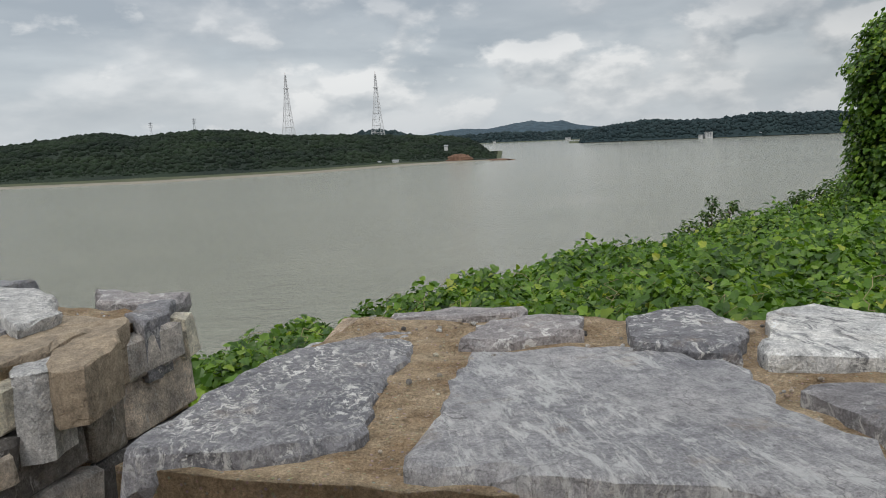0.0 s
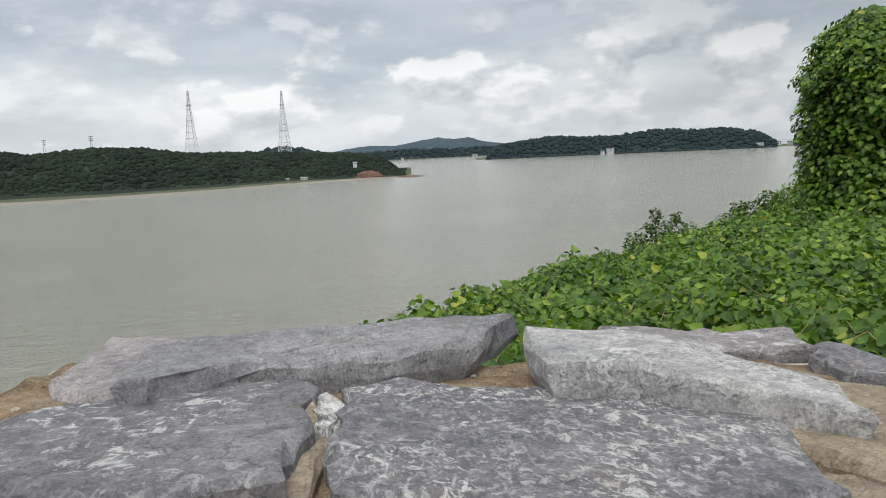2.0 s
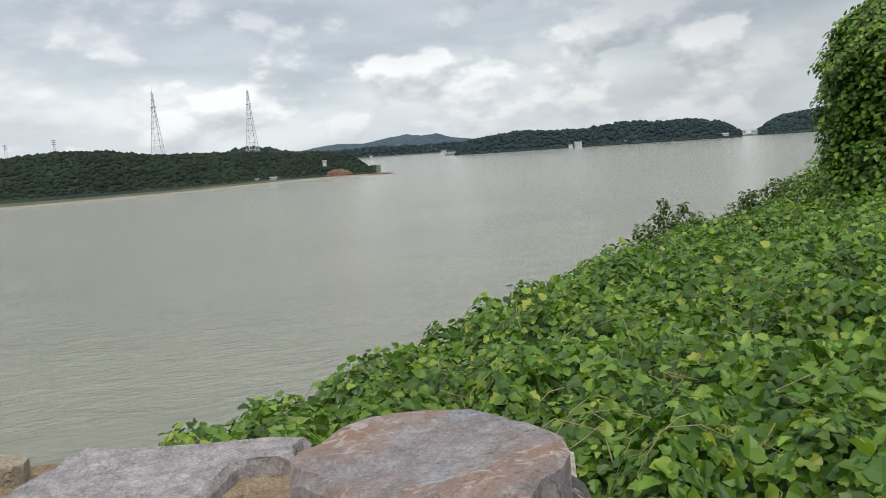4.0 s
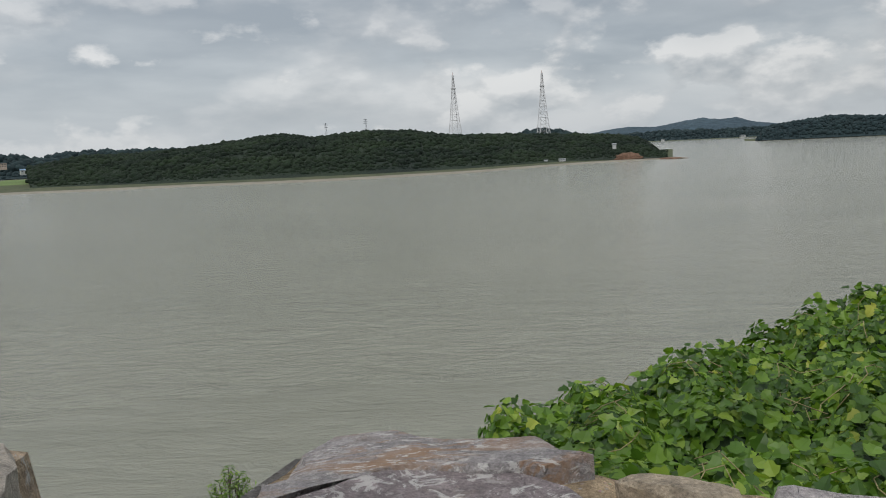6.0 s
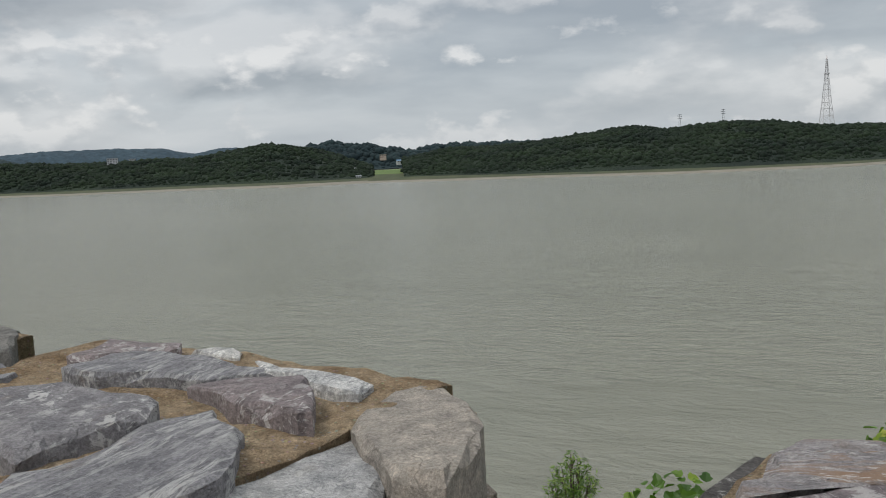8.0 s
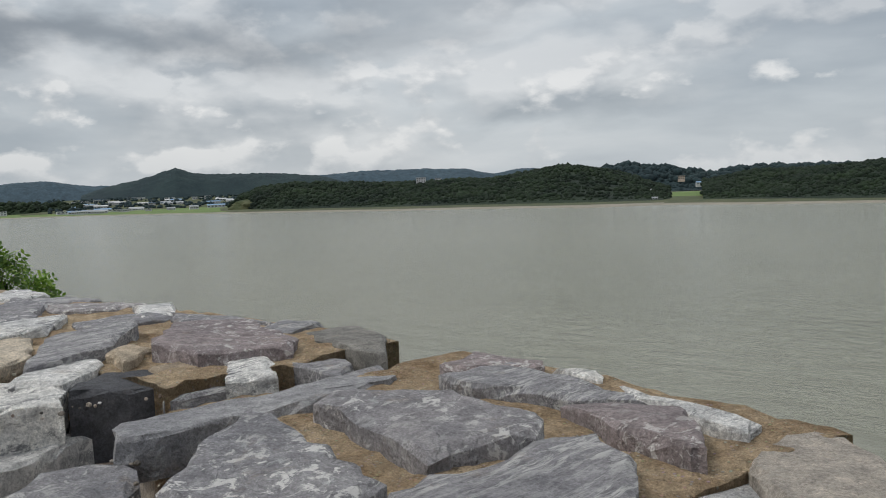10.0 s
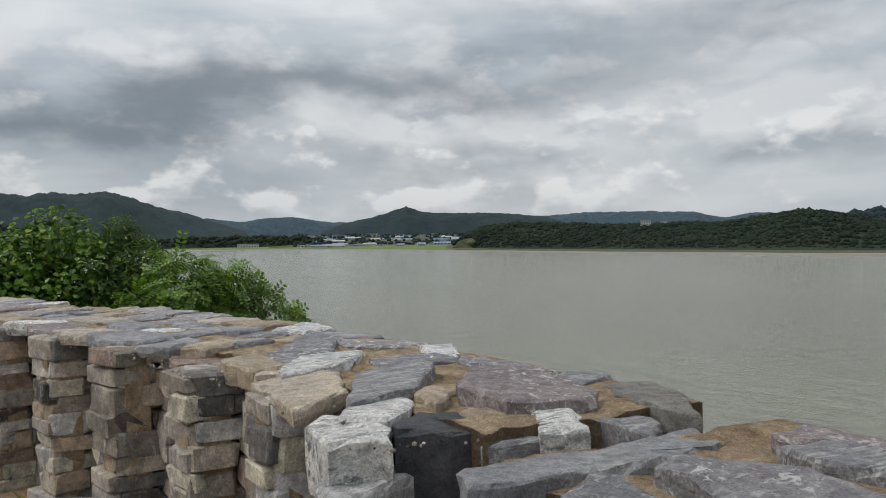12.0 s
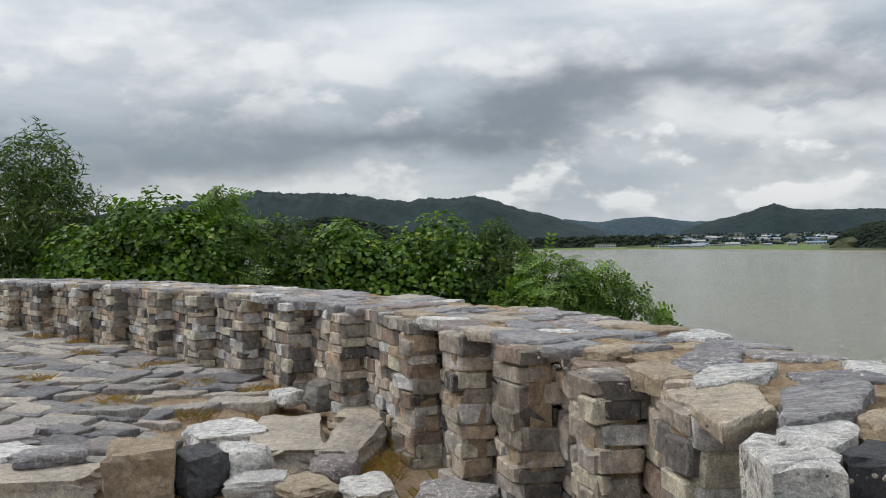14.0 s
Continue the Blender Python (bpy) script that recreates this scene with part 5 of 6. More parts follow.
def vine_stems():
    rng = random.Random(3)
    cu = bpy.data.curves.new("vine_stems", "CURVE")
    cu.dimensions, cu.bevel_depth, cu.bevel_resolution = "3D", 0.006, 1
    for k in range(90):
        x, y = rng.uniform(-2.5, 9), rng.uniform(5, 18)
        if (x + 3.0) * -0.73 + (y - 12.0) * 0.68 > 0.3:
            continue
        sp = cu.splines.new("POLY")
        n, a = 9, rng.uniform(0, math.tau)
        sp.points.add(n - 1)
        for i in range(n):
            px, py = x + i * 0.13 * math.cos(a), y + i * 0.13 * math.sin(a)
            sp.points[i].co = (px, py, vine_height(px, py) + 0.10 + 0.10 * math.sin(i * 0.7 + k) + 0.03 * i * (k % 3 == 0), 1)
            a += rng.uniform(-0.5, 0.5)
    cu.materials.append(STEM)
    tmp = new("vine_stems", cu)
    me = bpy.data.meshes.new_from_object(tmp.evaluated_get(bpy.context.evaluated_depsgraph_get()))
    bpy.data.objects.remove(tmp)
    tagged(new("vine_stems", me), "thin dry tendrils among the vine leaves", "vines", kind="stuff")


vine_stems()


def limb(bm, a, b, ra, rb, seg=7):
    axis = Vector(b) - Vector(a)
    q = axis.to_track_quat("Z", "Y")
    rings = []
    for p, r in ((a, ra), (b, rb)):
        rings.append([bm.verts.new(Vector(p) + q @ Vector((r * math.cos(k * math.tau / seg), r * math.sin(k * math.tau / seg), 0))) for k in range(seg)])
    for k in range(seg):
        bm.faces.new((rings[0][k], rings[0][(k + 1) % seg], rings[1][(k + 1) % seg], rings[1][k]))


def tree(name, label, category, base, lobes, leaf, leaf_mat, count, seed, trunk=0.14, size=1.0, droop=0.0):
    """Tapered trunk with a limb to each lobe of the crown; lobes: x, y, z from the base and radius."""
    rng = np.random.RandomState(seed)
    top = new(name)
    top.location = base
    bm = bmesh.new()
    fork = Vector((0, 0, 0.35 * max(l[2] for l in lobes)))
    limb(bm, (0, 0, -0.4), fork, trunk, trunk * 0.7)
    for l in lobes:
        mid = fork.lerp(Vector(l[:3]), 0.55) + Vector(rng.uniform(-0.15, 0.15, 3))
        limb(bm, fork, mid, trunk * 0.5, trunk * 0.32)
        limb(bm, mid, Vector(l[:3]) + Vector((0, 0, l[3] * 0.6)), trunk * 0.32, trunk * 0.08)
        for q in range(5):
            d = Vector(rng.normal(size=3)).normalized() * l[3] * 0.85
            limb(bm, mid.lerp(Vector(l[:3]), 0.5), Vector(l[:3]) + d, trunk * 0.14, 0.006, 5)
    part("trunk", bm, BARK, top, "grey-brown trunk with forking limbs")
    places, normals, sizes = [], [], []
    vol = sum(l[3] ** 2 for l in lobes)
    for l in lobes:
        for k in range(int(count * l[3] ** 2 / vol)):
            d = rng.normal(size=3)
            d /= np.linalg.norm(d)
            r = l[3] * (0.55 + 0.5 * rng.rand() ** 0.7) * (1 + 0.30 * noise.noise(Vector(d * 2.3) + Vector((seed, l[0], l[1]))))
            p = np.array(l[:3]) + d * r * (1, 1, l[4] if len(l) > 4 else 1)
            places.append(p)
            normals.append(d * 0.8 + np.array([0, 0, 0.6]) + rng.normal(size=3) * (0.45 + droop))
            sizes.append(size * rng.uniform(0.7, 1.3))
    crown = new("crown", scatter("crown", places, normals, leaf, sizes, leaf_mat, rng))
    crown.parent = top
    tagged(crown, "leafy green crown with gaps")
    return tagged(top, label, category)


def sprig(pairs, long_, wide, gap):
    """A feathery compound leaf: paired leaflets on one stalk."""
    vs, fs, n = [], [], 0
    for k in range(pairs):
        for sgn in (1, -1):
            v = np.array([(0, 0, 0), (long_ * 0.5, wide, 0), (long_, 0, 0), (long_ * 0.5, -wide, 0)], float)
            a = radians(62) * sgn
            v = np.c_[v[:, 0] * math.cos(a) - v[:, 1] * math.sin(a) + k * gap, v[:, 0] * math.sin(a) + v[:, 1] * math.cos(a), -0.25 * (k * gap) ** 2 / (pairs * gap) + v[:, 2]]
            vs.append(v)
            fs.append(np.array([(0, 1, 2), (0, 2, 3)]) + n)
            n += 4
    return np.concatenate(vs), np.concatenate(fs)


NARROW = (np.array([(0, 0, 0), (0.06, 0.014, 0.004), (0.15, 0, -0.012), (0.06, -0.014, 0.004)], float), np.array([(0, 2, 1), (0, 3, 2)]))
ROUND = leaflet(0.16, 0.065, 0.016)
FEATHER = sprig(6, 0.09, 0.022, 0.055)
BIG_FEATHER = sprig(7, 0.13, 0.032, 0.075)


def vine_column():
    """A tall tree wholly wrapped in hanging vines, beyond the slope's shoulder."""
    rng = np.random.RandomState(8)
    top = new("vine_covered_tree")
    top.location = (24.7, 25.8, -3.0)
    bm = bmesh.new()
    limb(bm, (0, 0, -3), (0, 0, 5), 0.4, 0.25)
    limb(bm, (0, 0, 4), (0.8, -0.5, 8), 0.25, 0.1)
    limb(bm, (0, 0, 4), (-0.9, 0.4, 7.4), 0.25, 0.1)
    part("trunk", bm, BARK, top)

    def radius(a, z):
        f = 2.2 + 0.8 * noise.noise((math.cos(a) * 1.8, math.sin(a) * 1.8, z * 0.4)) + 0.6 * noise.noise((math.cos(a) * 4, math.sin(a) * 4, z * 1.3))
        return f * 1.0 * math.sqrt(max(0.02, 1 - max(0, (z - 6.8) / 2.3) ** 2)) + 0.5 * math.exp(-((z - 0.5) ** 2))

    n, m, verts = 40, 30, []
    for i in range(m):
        z = -1 + 10.0 * i / (m - 1)
        verts += [(0.88 * radius(k * math.tau / n, z) * math.cos(k * math.tau / n), 0.88 * radius(k * math.tau / n, z) * math.sin(k * math.tau / n), z) for k in range(n)]
    faces = [(i * n + k, i * n + (k + 1) % n, (i + 1) * n + (k + 1) % n, (i + 1) * n + k) for i in range(m - 1) for k in range(n)]
    # dark shell added behind the leaves, coloured as the shade in their gaps
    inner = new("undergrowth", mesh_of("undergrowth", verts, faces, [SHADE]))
    inner.parent = top
    places, normals, sizes = [], [], []
    for k in range(6500):
        a, z = rng.rand() * math.tau, rng.uniform(-1.5, 9.1)
        r = radius(a, z) + rng.uniform(-0.3, 0.3)
        places.append((r * math.cos(a), r * math.sin(a), z))
        normals.append(np.array([math.cos(a), math.sin(a), 0.95]) + rng.normal(size=3) * 0.35)
        sizes.append(rng.uniform(0.9, 1.9))
    crown = new("crown", scatter("crown", places, normals, TRI_LEAF, sizes, VINE_LEAF, rng))
    crown.parent = top
    tagged(crown, "curtain of hanging vine leaves")
    tagged(top, "tall tree completely smothered in hanging green vines", "tree")


vine_column()
tree("small_tree", "small leafy tree rising from the overgrown slope", "tree", (23.8, 40.5, -6.9), [(-0.5, 0, 3.4, 0.4), (0.1, 0.2, 4.1, 0.4), (0.7, 0.2, 3.3, 0.5), (1.3, 0, 3.9, 0.4), (1.9, -0.3, 3.1, 0.6), (-1.2, 0.2, 2.6, 0.7), (0.4, 0, 2.4, 0.9)], ROUND, TREE_LEAF, 900, 61, size=1.3)
tree("small_tree", "small leafy tree among vines on the slope", "tree", (26.5, 37.5, -6.8), [(0, 0, 3.5, 0.7), (0.7, 0.1, 4.2, 0.5), (1.4, 0.4, 3.9, 0.8), (2.2, -0.3, 4.6, 0.7), (3.0, 0, 4.0, 0.8), (3.6, 0, 4.7, 0.6), (1.6, 0, 2.8, 1.1)], ROUND, TREE_LEAF, 1600, 62, size=1.3)
tree("small_tree", "yellow-green shrub beside the vine-covered tree", "tree", (27.5, 33.5, -6.2), [(0, 0, 4.0, 1.3), (1.5, 0.4, 4.5, 1.4), (-1.3, -0.2, 3.2, 1.1)], ROUND, FROND_LEAF, 2200, 63, size=1.2)
tree("shrub", "small bushy tree on the slope below the wall", "tree", (-11.9, 27.4, -13.5), [(0, 0, 4.3, 0.25), (0.3, 0.1, 3.9, 0.34), (-0.35, 0, 3.7, 0.36), (0.62, 0.1, 3.4, 0.36), (0.1, -0.1, 3.4, 0.45), (-0.6, -0.1, 3.1, 0.4), (0.3, 0, 2.8, 0.6), (-0.2, 0, 2.5, 0.6)], NARROW, FROND_LEAF, 1500, 64, size=1.5)
tree("shrub", "small bushy tree on the slope below the wall", "tree", (-14.4, 24.6, -13.6), [(-0.1, 0, 3.5, 0.25), (0.4, 0.1, 3.0, 0.36), (0.9, 0.1, 2.6, 0.32), (-0.5, 0, 3.0, 0.3), (0.1, 0, 2.5, 0.5), (1.2, 0.1, 2.2, 0.35)], NARROW, TREE_LEAF, 1300, 65, size=1.5)

# trees outside the far curve of the wall
tree("tree", "tall dark willow-leaved tree outside the wall", "tree", (-28.2, -9.0, -5.1), [(0, 0, 9.0, 1.1), (-0.7, -0.6, 7.6, 1.7), (0.6, 0.8, 7.4, 1.4), (-0.4, -1.8, 6.4, 2.2), (0.4, 1.0, 5.2, 2.0), (0.2, -1.0, 4.2, 2.4), (0, -3.4, 6.4, 2.0), (0.4, -3.2, 4.0, 2.4)], NARROW, TREE_LEAF, 42000, 71, 0.2, 1.75, 0.2)
tree("vine_covered_bush", "rounded bush smothered in green vines", "bush", (-25.9, -5.4, -3.5), [(0, 0, 5.2, 1.3), (0.2, -1.1, 4.4, 1.4), (0.2, 1.0, 4.6, 1.3), (0.5, 0.3, 3.2, 1.8), (0.3, 1.6, 3.2, 1.3)], TRI_LEAF, VINE_LEAF, 5200, 72, 0.12, 0.95)
tree("tree", "slender young tree with feathery leaves", "tree", (-26.2, -3.7, -3.5), [(0, 0, 6.1, 0.55), (0.2, 0.4, 5.2, 0.8), (0.1, -0.3, 4.2, 1.1), (0.2, 0.6, 3.2, 1.4)], BIG_FEATHER, FROND_LEAF, 1500, 73, 0.08, 1.0)
tree("tree", "slender tree with small leaves outside the wall", "tree", (-26.4, -2.2, -3.5), [(0, 0, 5.2, 0.8), (0.2, 0.6, 4.3, 1.0), (0, -0.4, 3.4, 1.3), (0.3, 0.8, 3.0, 1.3)], ROUND, TREE_LEAF, 4200, 74, 0.09, 0.9)
tree("vine_covered_bush", "low bush covered with vine leaves", "bush", (-26.5, -0.5, -3.5), [(0, 0, 4.6, 1.1), (0.2, 0.9, 4.0, 1.2), (0.2, -0.9, 3.8, 1.2), (0.4, 0.2, 2.8, 1.6)], TRI_LEAF, VINE_LEAF, 4200, 75, 0.1, 0.9)
tree("tree", "dense round-leaved tree outside the wall", "tree", (-26.4, 2.1, -3.6), [(0, 0, 5.1, 0.9), (-0.1, -0.8, 4.5, 1.1), (0.1, 0.5, 4.3, 1.1), (0.3, -0.2, 3.2, 1.5), (0.4, 1.0, 3.0, 1.3)], ROUND, VINE_LEAF, 7000, 76, 0.12, 1.0)
tree("tree", "small narrow-leaved tree outside the wall", "tree", (-26.2, 3.5, -3.6), [(0, 0, 5.3, 0.5), (0.2, 0.3, 4.6, 0.8), (0.2, -0.1, 3.6, 1.2), (0.3, 0.9, 2.8, 1.2)], NARROW, TREE_LEAF, 9000, 77, 0.1, 1.6)
tree("locust_tree", "spreading tree with light feathery fronds", "tree", (-24.6, 4.6, -4), [(0, -0.2, 5.0, 0.45), (0.1, 0.5, 4.7, 0.4), (0.3, 1.1, 4.2, 0.5), (0.3, 0.2, 4.2, 0.7), (0.3, -0.6, 3.8, 0.9), (0.4, 0.9, 3.4, 0.7), (0.5, 0.3, 3.0, 1.0)], FEATHER, FROND_LEAF, 950, 78, 0.09, 1.45)
tree("locust_tree", "spreading tree with light feathery fronds", "tree", (-24.4, 5.6, -4.4), [(0, -0.3, 4.9, 0.4), (0.1, 0.4, 5.0, 0.38), (0.2, 1.0, 4.5, 0.4), (0.3, 1.6, 3.9, 0.4), (0.3, 1.9, 3.3, 0.35), (0.3, 0.2, 4.0, 0.6), (0.3, -0.5, 3.6, 0.8), (0.4, 0.8, 3.2, 0.8)], FEATHER, FROND_LEAF, 800, 79, 0.09, 1.45)

# ---- masts, houses and other things on the far shores ----
STEEL = varied("galvanised_steel", (0.50, 0.50, 0.51), (0.62, 0.62, 0.63), 0.05, 0.6, 0.1, 0.01, 2.0, 0.1)
RED_PAINT = varied("faded_red_paint", (0.42, 0.22, 0.18), (0.50, 0.30, 0.25), 0.1, 0.6, 0.1, 0.01, 2.0, 0.1)
WALL_WHITE = varied("white_render", (0.40, 0.405, 0.41), (0.52, 0.525, 0.53), 0.1, 0.8, 0.1, 0.02, 1.5, 0.06)
WALL_PINK = varied("pinkish_render", (0.36, 0.28, 0.24), (0.42, 0.34, 0.30), 0.1, 0.8, 0.1, 0.02, 1.5, 0.06)
ROOF_BLUE = varied("blue_sheet_roof", (0.16, 0.26, 0.40), (0.22, 0.33, 0.46), 0.1, 0.5, 0.1, 0.02, 1.5, 0.15)
ROOF_GREY = varied("grey_sheet_roof", (0.22, 0.235, 0.25), (0.32, 0.335, 0.35), 0.1, 0.5, 0.1, 0.02, 1.5, 0.15)
GLASS_DARK = varied("dark_window", (0.04, 0.05, 0.06), (0.07, 0.08, 0.09), 0.3, 0.2, 0.0, 0.01, 1.0, 0.1)
RED_SOIL = varied("bare_red_bank", (0.13, 0.075, 0.05), (0.19, 0.115, 0.08), 0.1, 0.95, 0.5, 0.3, 0.6, 0.1)


def bar(bm, a, b, r):
    limb(bm, a, b, r, r, 4)


def mast(az, dist, z0, high, half, label, arms=False):
    """A tall lattice mast: four tapering legs, cross braces between them, platforms near the top."""
    top = new("lattice_mast")
    top.location = polar(az, dist, z0)
    top.rotation_euler = (0, 0, radians(az + 20))

    def w(f):
        return half * (1 - f) ** 1.25 + half * 0.10

    levels = [0, 0.09, 0.19, 0.29, 0.38, 0.46, 0.54, 0.62, 0.69, 0.76, 0.83, 0.90, 0.96, 1.0]
    for sx, sy in ((1, 1), (1, -1), (-1, -1), (-1, 1)):
        bm = bmesh.new()
        for a, b in zip(levels, levels[1:]):
            bar(bm, (sx * w(a), sy * w(a), a * high), (sx * w(b), sy * w(b), b * high), 0.46)
        part("leg", bm, STEEL, top)
    bm = bmesh.new()
    corners = [(1, 1), (1, -1), (-1, -1), (-1, 1)]
    for i, (a, b) in enumerate(zip(levels, levels[1:])):
        for k in range(4):
            p, q = corners[k], corners[(k + 1) % 4]
            bar(bm, (p[0] * w(b), p[1] * w(b), b * high), (q[0] * w(b), q[1] * w(b), b * high), 0.30)
            bar(bm, (p[0] * w(a), p[1] * w(a), a * high), (q[0] * w(b), q[1] * w(b), b * high), 0.16)
            bar(bm, (q[0] * w(a), q[1] * w(a), a * high), (p[0] * w(b), p[1] * w(b), b * high), 0.16)
    part("bracing", bm, STEEL, top)
    for f, s in ((0.82, 1.7), (0.97, 1.5)):
        bm = bmesh.new()
        bmesh.ops.create_cube(bm, size=1.0)
        for v in bm.verts:
            v.co = Vector((v.co.x * 2 * w(f) * s, v.co.y * 2 * w(f) * s, v.co.z * 0.9 + f * high))
        part("platform", bm, STEEL, top)
    bm = bmesh.new()
    limb(bm, (0, 0, high), (0, 0, high * 1.04), 0.4, 0.2, 5)
    part("tip", bm, RED_PAINT, top)
    return tagged(top, label, "mast")


def box_part(name, size, at, material, parent, label=""):
    bm = bmesh.new()
    bmesh.ops.create_cube(bm, size=1.0)
    for v in bm.verts:
        v.co = Vector((v.co.x * size[0] + at[0], v.co.y * size[1] + at[1], v.co.z * size[2] + at[2]))
    return part(name, bm, material, parent, label)


def building(name, label, az, dist, z, size, wall_mat, roof_mat, storeys=1, bays=3, gable=False, turn=0.0, category="house"):
    """A far building with its storeys of windows, door, roof or parapet."""
    top = new(name)
    top.location = polar(az, dist, z)
    top.rotation_euler = (0, 0, radians(az + turn))
    w, d, h = [q * 0.72 for q in size]
    box_part("wall", (w, d, h + 4), (0, 0, h / 2 - 2), wall_mat, top)
    bm = bmesh.new()
    if gable:
        pts = [(-w / 2 - 0.6, -d / 2 - 0.6, h), (w / 2 + 0.6, -d / 2 - 0.6, h), (w / 2 + 0.6, d / 2 + 0.6, h), (-w / 2 - 0.6, d / 2 + 0.6, h), (-w / 2 - 0.6, 0, h + d * 0.28), (w / 2 + 0.6, 0, h + d * 0.28)]
        vs = [bm.verts.new(p) for p in pts]
        for f in ((0, 1, 5, 4), (2, 3, 4, 5), (0, 4, 3), (1, 2, 5), (3, 2, 1, 0)):
            bm.faces.new([vs[k] for k in f])
    else:
        bmesh.ops.create_cube(bm, size=1.0)
        for v in bm.verts:
            v.co = Vector((v.co.x * (w + 1.2), v.co.y * (d + 1.2), v.co.z * 0.7 + h + 0.2))
    part("roof", bm, roof_mat, top)
    for s in range(storeys):
        for b in range(bays):
            x = (b + 0.5) / bays * w - w / 2
            zc = (s + 0.55) / storeys * h
            box_part("window", (w / bays * 0.55, 0.2, h / storeys * 0.42), (x, -d / 2 - 0.05, zc), GLASS_DARK, top)
    return tagged(top, label, category, group="far buildings")


G = WATER_Z
mast(0.0, 1390, G + 20, EYE_Z + 1390 * math.tan(radians(4.55)) - G - 20, 9.5, "tall grey lattice mast rising from the wooded headland")
mast(-6.02, 1400, G + 18, EYE_Z + 1400 * math.tan(radians(4.40)) - G - 18, 9.5, "tall grey lattice mast rising from the wooded headland")


def pylon(az, dist, top_el, label):
    high = 20.0
    z1 = EYE_Z + dist * math.tan(radians(top_el))
    t = new("power_pylon")
    t.location = polar(az, dist, z1 - high)
    t.rotation_euler = (0, 0, radians(az))
    for sx, sy in ((1, 1), (1, -1), (-1, -1), (-1, 1)):
        bm = bmesh.new()
        bar(bm, (sx * 1.6, sy * 1.6, 0), (sx * 0.3, sy * 0.3, high), 0.28)
        part("leg", bm, GLASS_DARK, t)
    for f in (0.66, 0.8, 0.94):
        bm = bmesh.new()
        bar(bm, (-3.0, 0, high * f), (3.0, 0, high * f), 0.30)
        part("cross_arm", bm, GLASS_DARK, t)
    tagged(t, label, "pylon", group="power pylons on the headland")


pylon(8.82, 1300, 1.75, "small dark power pylon above the treetops")
pylon(6.10, 1300, 1.92, "small dark power pylon above the treetops")

building("pavilion", "small pavilion with a pale roof on the wooded point", -10.71, 985, G + 16.0, (6, 5, 2.4), WALL_WHITE, ROOF_GREY, 1, 4, True, category="pavilion")
building("house", "low white sheds by the shore of the headland", -7.2, 950, G + 2.6, (10, 5, 1.6), WALL_WHITE, ROOF_GREY, 1, 4, True, 10)
building("house", "low white shed by the shore of the headland", -6.1, 945, G + 2.4, (5, 4, 1.4), WALL_WHITE, ROOF_GREY, 1, 2, True)
building("apartment_block", "white multi-storey block on the far shore", -28.1, 1975, G + 1.8, (24, 14, 17), WALL_WHITE, ROOF_GREY, 5, 5)
building("apartment_block", "low white annex on the far shore", -27.6, 1970, G + 1.8, (14, 12, 9), WALL_WHITE, ROOF_GREY, 3, 3)
for k, (az, w, h) in enumerate([(-31.2, 14, 6), (-32.6, 10, 5), (-33.4, 18, 6), (-34.3, 12, 5), (-35.4, 14, 7), (-36.5, 16, 8), (-37.6, 20, 9), (-38.6, 26, 12), (-39.4, 22, 10), (-38.0, 18, 16)]):
    building("house", "pale house along the far shore", az, 1990 + 25 * (k % 3) + (200 if k > 6 else 0), G + 3, (w, 9, h), WALL_WHITE, (ROOF_GREY, ROOF_BLUE)[k % 2], 2, 4, k % 2 == 0)
building("house", "small white house by the narrow water", -18.9, 2880, G + 2, (26, 10, 9), WALL_WHITE, ROOF_GREY, 2, 4)
building("house", "tiny white shed on the far shore", -13.9, 2870, G + 2, (14, 9, 6), WALL_WHITE, ROOF_GREY, 1, 3)

building("villa", "grey-white three-storey villa among the trees", 46.4, 1490, G + 37, (24, 12, 12), WALL_WHITE, WALL_WHITE, 3, 4)
building("villa", "long pale flat-roofed building behind the trees", 45.2, 1590, G + 42, (16, 8, 3.5), WALL_WHITE, WALL_WHITE, 1, 5)
building("house", "pinkish house among dark trees", 28.85, 1500, G + 24, (16, 10, 8), WALL_PINK, WALL_PINK, 2, 3)
for k, (az, d, z, w, h) in enumerate([(26.5, 1230, 6, 18, 5), (25.6, 1260, 7, 26, 5), (25.1, 1560, 22, 34, 4), (26.2, 1300, 8, 12, 4), (30.9, 1240, 8, 10, 4), (27.6, 1350, 16, 22, 4), (24.4, 1250, 6, 12, 4), (31.9, 1560, 20, 14, 5)]):
    building("house", "low village house with a sheet roof", az, d, G + z, (w, 9, h), WALL_WHITE, (ROOF_GREY, ROOF_BLUE)[k % 2], 1, 4, True, 8 * (k % 3))
for k, (az, w) in enumerate([(50.2, 9), (49.1, 7), (48.6, 9), (42.6, 8), (30.6, 9)]):
    building("house", "small white hut on the bank", az, along([(49, 1320), (42, 1215), (30.6, 1062)], az), G + 1.7, (w, 6, 3), WALL_WHITE, ROOF_GREY, 1, 2, True)
building("warehouse", "long white warehouse on the plain", 73.45, 2150, G + 2, (74, 22, 13), WALL_WHITE, ROOF_GREY, 2, 8, category="warehouse")


def town_height(dist):
    """The ground under the town climbs gently towards the ridge."""
    return 2.0 + 30.0 * min(max((dist - 2130.0) / 640.0, 0.0), 1.0) ** 1.2


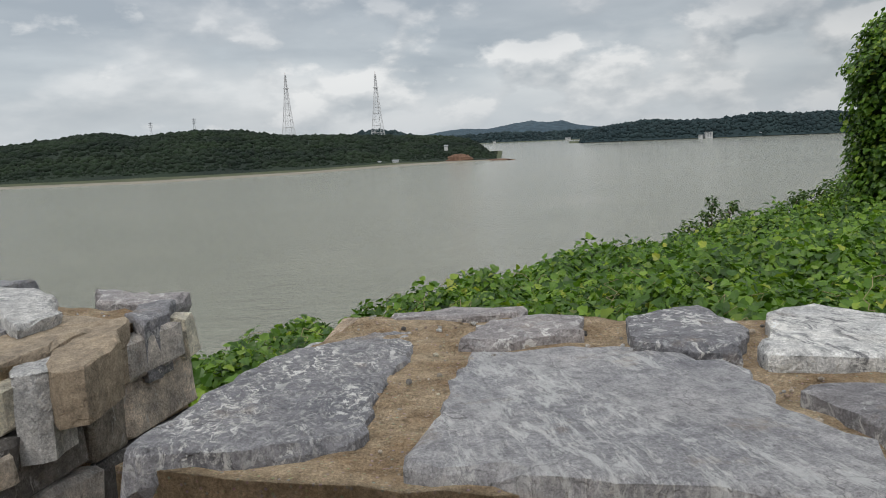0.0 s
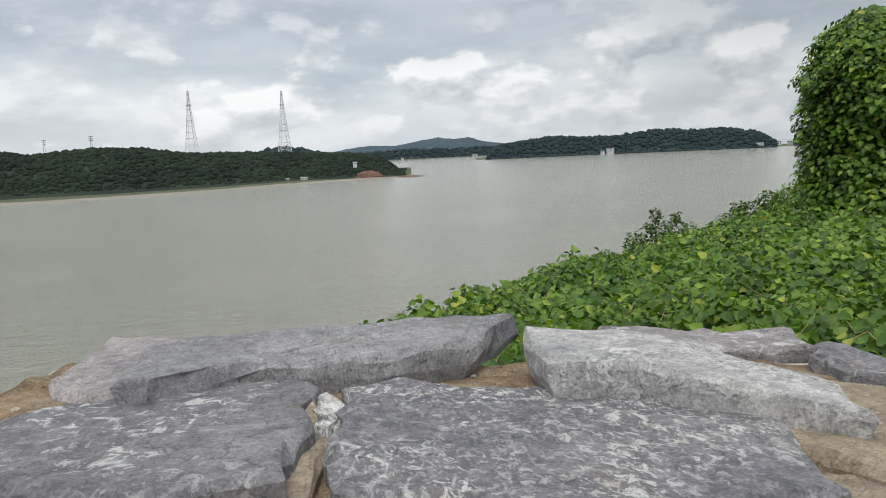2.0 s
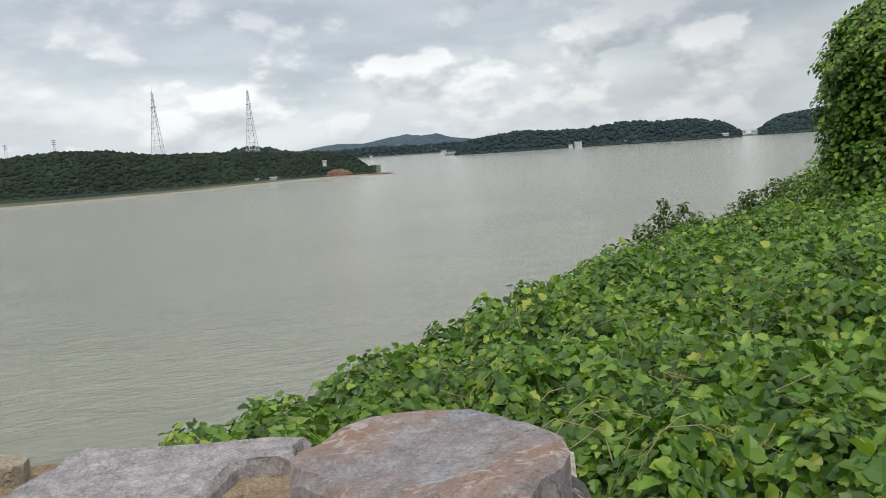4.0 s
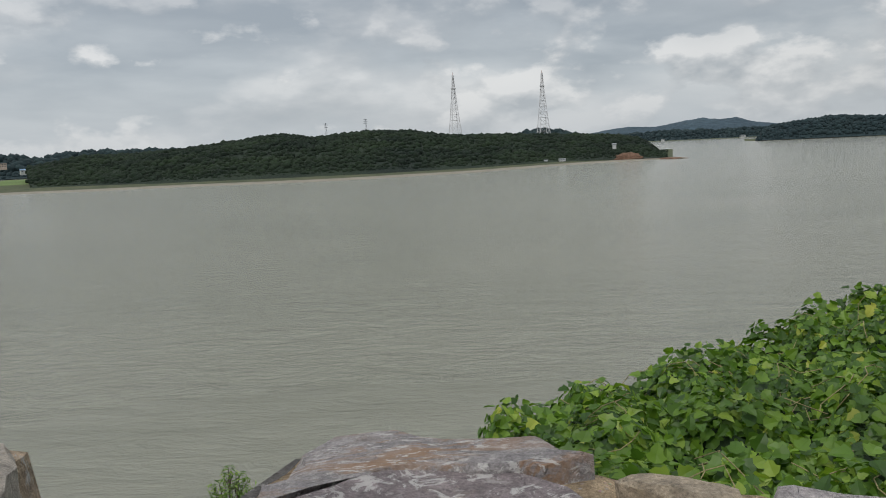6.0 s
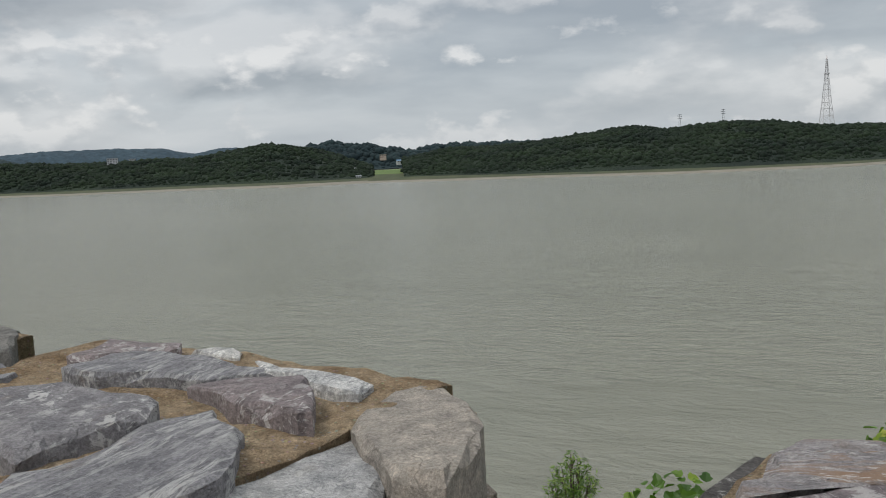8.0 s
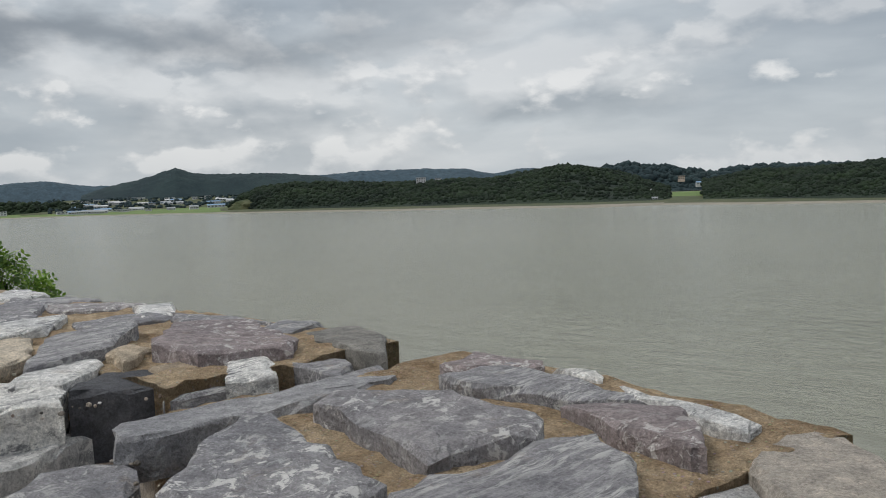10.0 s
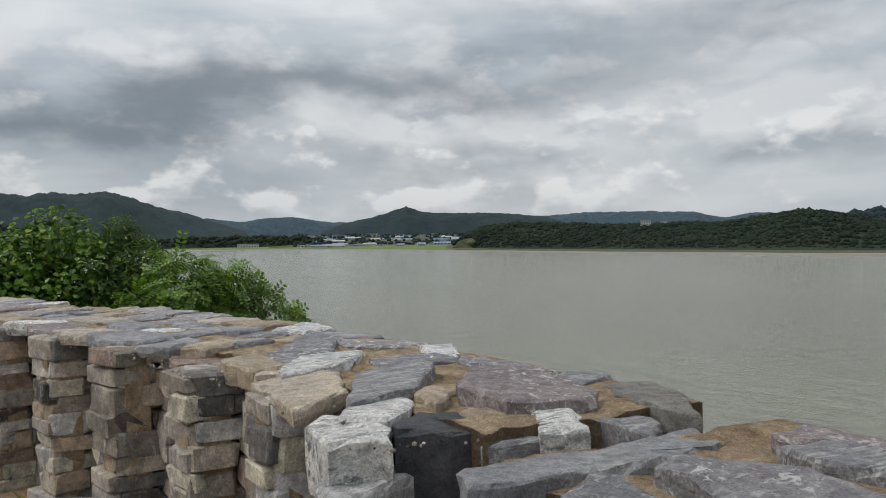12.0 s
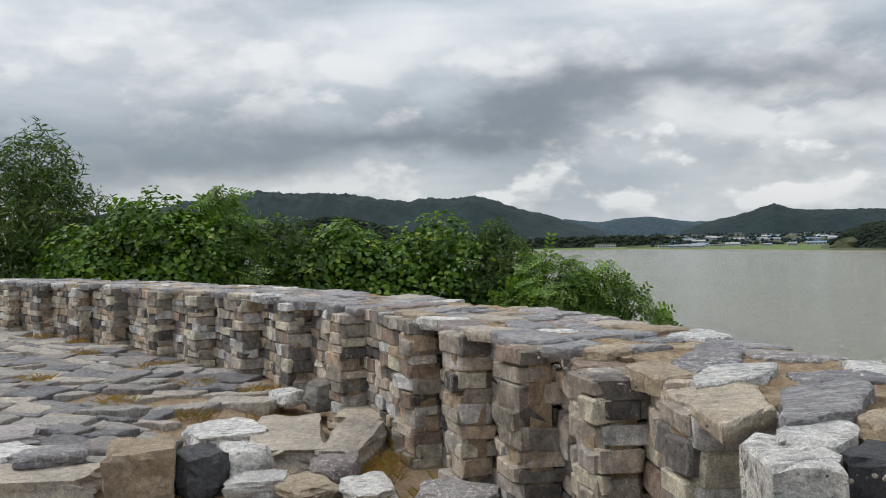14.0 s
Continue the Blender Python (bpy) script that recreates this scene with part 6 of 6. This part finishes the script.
def town_ground():
    verts, steps, rows = [], 60, 14
    for i in range(steps):
        az = 56.0 + 16.0 * i / (steps - 1)
        for j in range(rows):
            d = 2100.0 + 720.0 * j / (rows - 1)
            side = min(1.0, (az - 56.0) / 2.5, (72.0 - az) / 2.5)
            verts.append(polar(az, d, G + 1.9 + (town_height(d) - 2.0) * max(side, 0.0)))
    tagged(new("town_ground", mesh_of("town_ground", verts, grid_faces(steps, rows), [GRASS], smooth=True)), "gentle green rise under the distant town", "ground", kind="structure")
    pts, sizes, pick = [], [], random.Random(12)
    for k in range(900):
        az, d = pick.uniform(57.5, 70.5), pick.uniform(2120, 2780)
        if noise.noise((az * 0.9, d * 0.012, 4)) > -0.05:
            s = pick.uniform(3.0, 6.5)
            pts.append(polar(az, d, G + town_height(d) + s * 0.4))
            sizes.append(s)
    tagged(new("tree_canopy", clumps("tree_canopy", pts, sizes, WOODS_HAZED)), "dark groves between the sheds of a distant town", "woodland", kind="stuff")


town_ground()
rng = random.Random(99)
for k in range(70):
    az = rng.uniform(58.8, 69.5)
    near = k < 20
    d = rng.uniform(1850, 2150) if near else rng.uniform(2280, 2750)
    building("warehouse", "low pale shed in the distant town", az, d, G + town_height(d), (rng.uniform(16, 60), 14, rng.uniform(3.5, 7.5)), WALL_WHITE, rng.choice([ROOF_GREY, ROOF_BLUE, WALL_WHITE, WALL_WHITE]), 1, 5, rng.random() < 0.5, rng.uniform(-15, 15), "warehouse")
for k in range(12):
    building("house", "small house in the distant village", rng.uniform(78.5, 85), rng.uniform(2420, 2600), G + rng.uniform(3, 16), (rng.uniform(12, 22), 10, rng.uniform(6, 14)), rng.choice([WALL_WHITE, WALL_PINK]), rng.choice([ROOF_GREY, ROOF_BLUE]), 2, 3, False)


def mound(name, label, az, dist, z, size, material, category, seed):
    bm = bmesh.new()
    bmesh.ops.create_icosphere(bm, subdivisions=4, radius=1.0)
    for v in bm.verts:
        f = 1 + 0.22 * noise.noise(v.co * 2.2 + Vector((seed, 0, 0))) + 0.08 * noise.noise(v.co * 7)
        v.co = Vector((v.co.x * size[0] * f, v.co.y * size[1] * f, v.co.z * size[2] * f))
    me = bpy.data.meshes.new(name)
    bm.to_mesh(me)
    bm.free()
    me.materials.append(material)
    ob = new(name, me)
    ob.matrix_world = pose(*polar(az, dist, z), 0, 0, az)
    return tagged(ob, label, category, kind="structure")


mound("cliff", "bare reddish rock bank at the headland's point", -11.6, 944, G + 1, (15, 6, 7), RED_SOIL, "cliff", 3)
mound("reef", "low dark rocks at the headland's point", -14.4, 925, G, (14, 5, 1.6), RED_SOIL, "rocks", 5)
mound("reef", "small rock in the water off the point", -15.2, 925, G, (5, 2, 0.7), RED_SOIL, "rocks", 6)
mound("grass_bank", "bright green grassy bank above the shore", 57.6, 1560, G, (50, 30, 20), GRASS, "bank", 7)
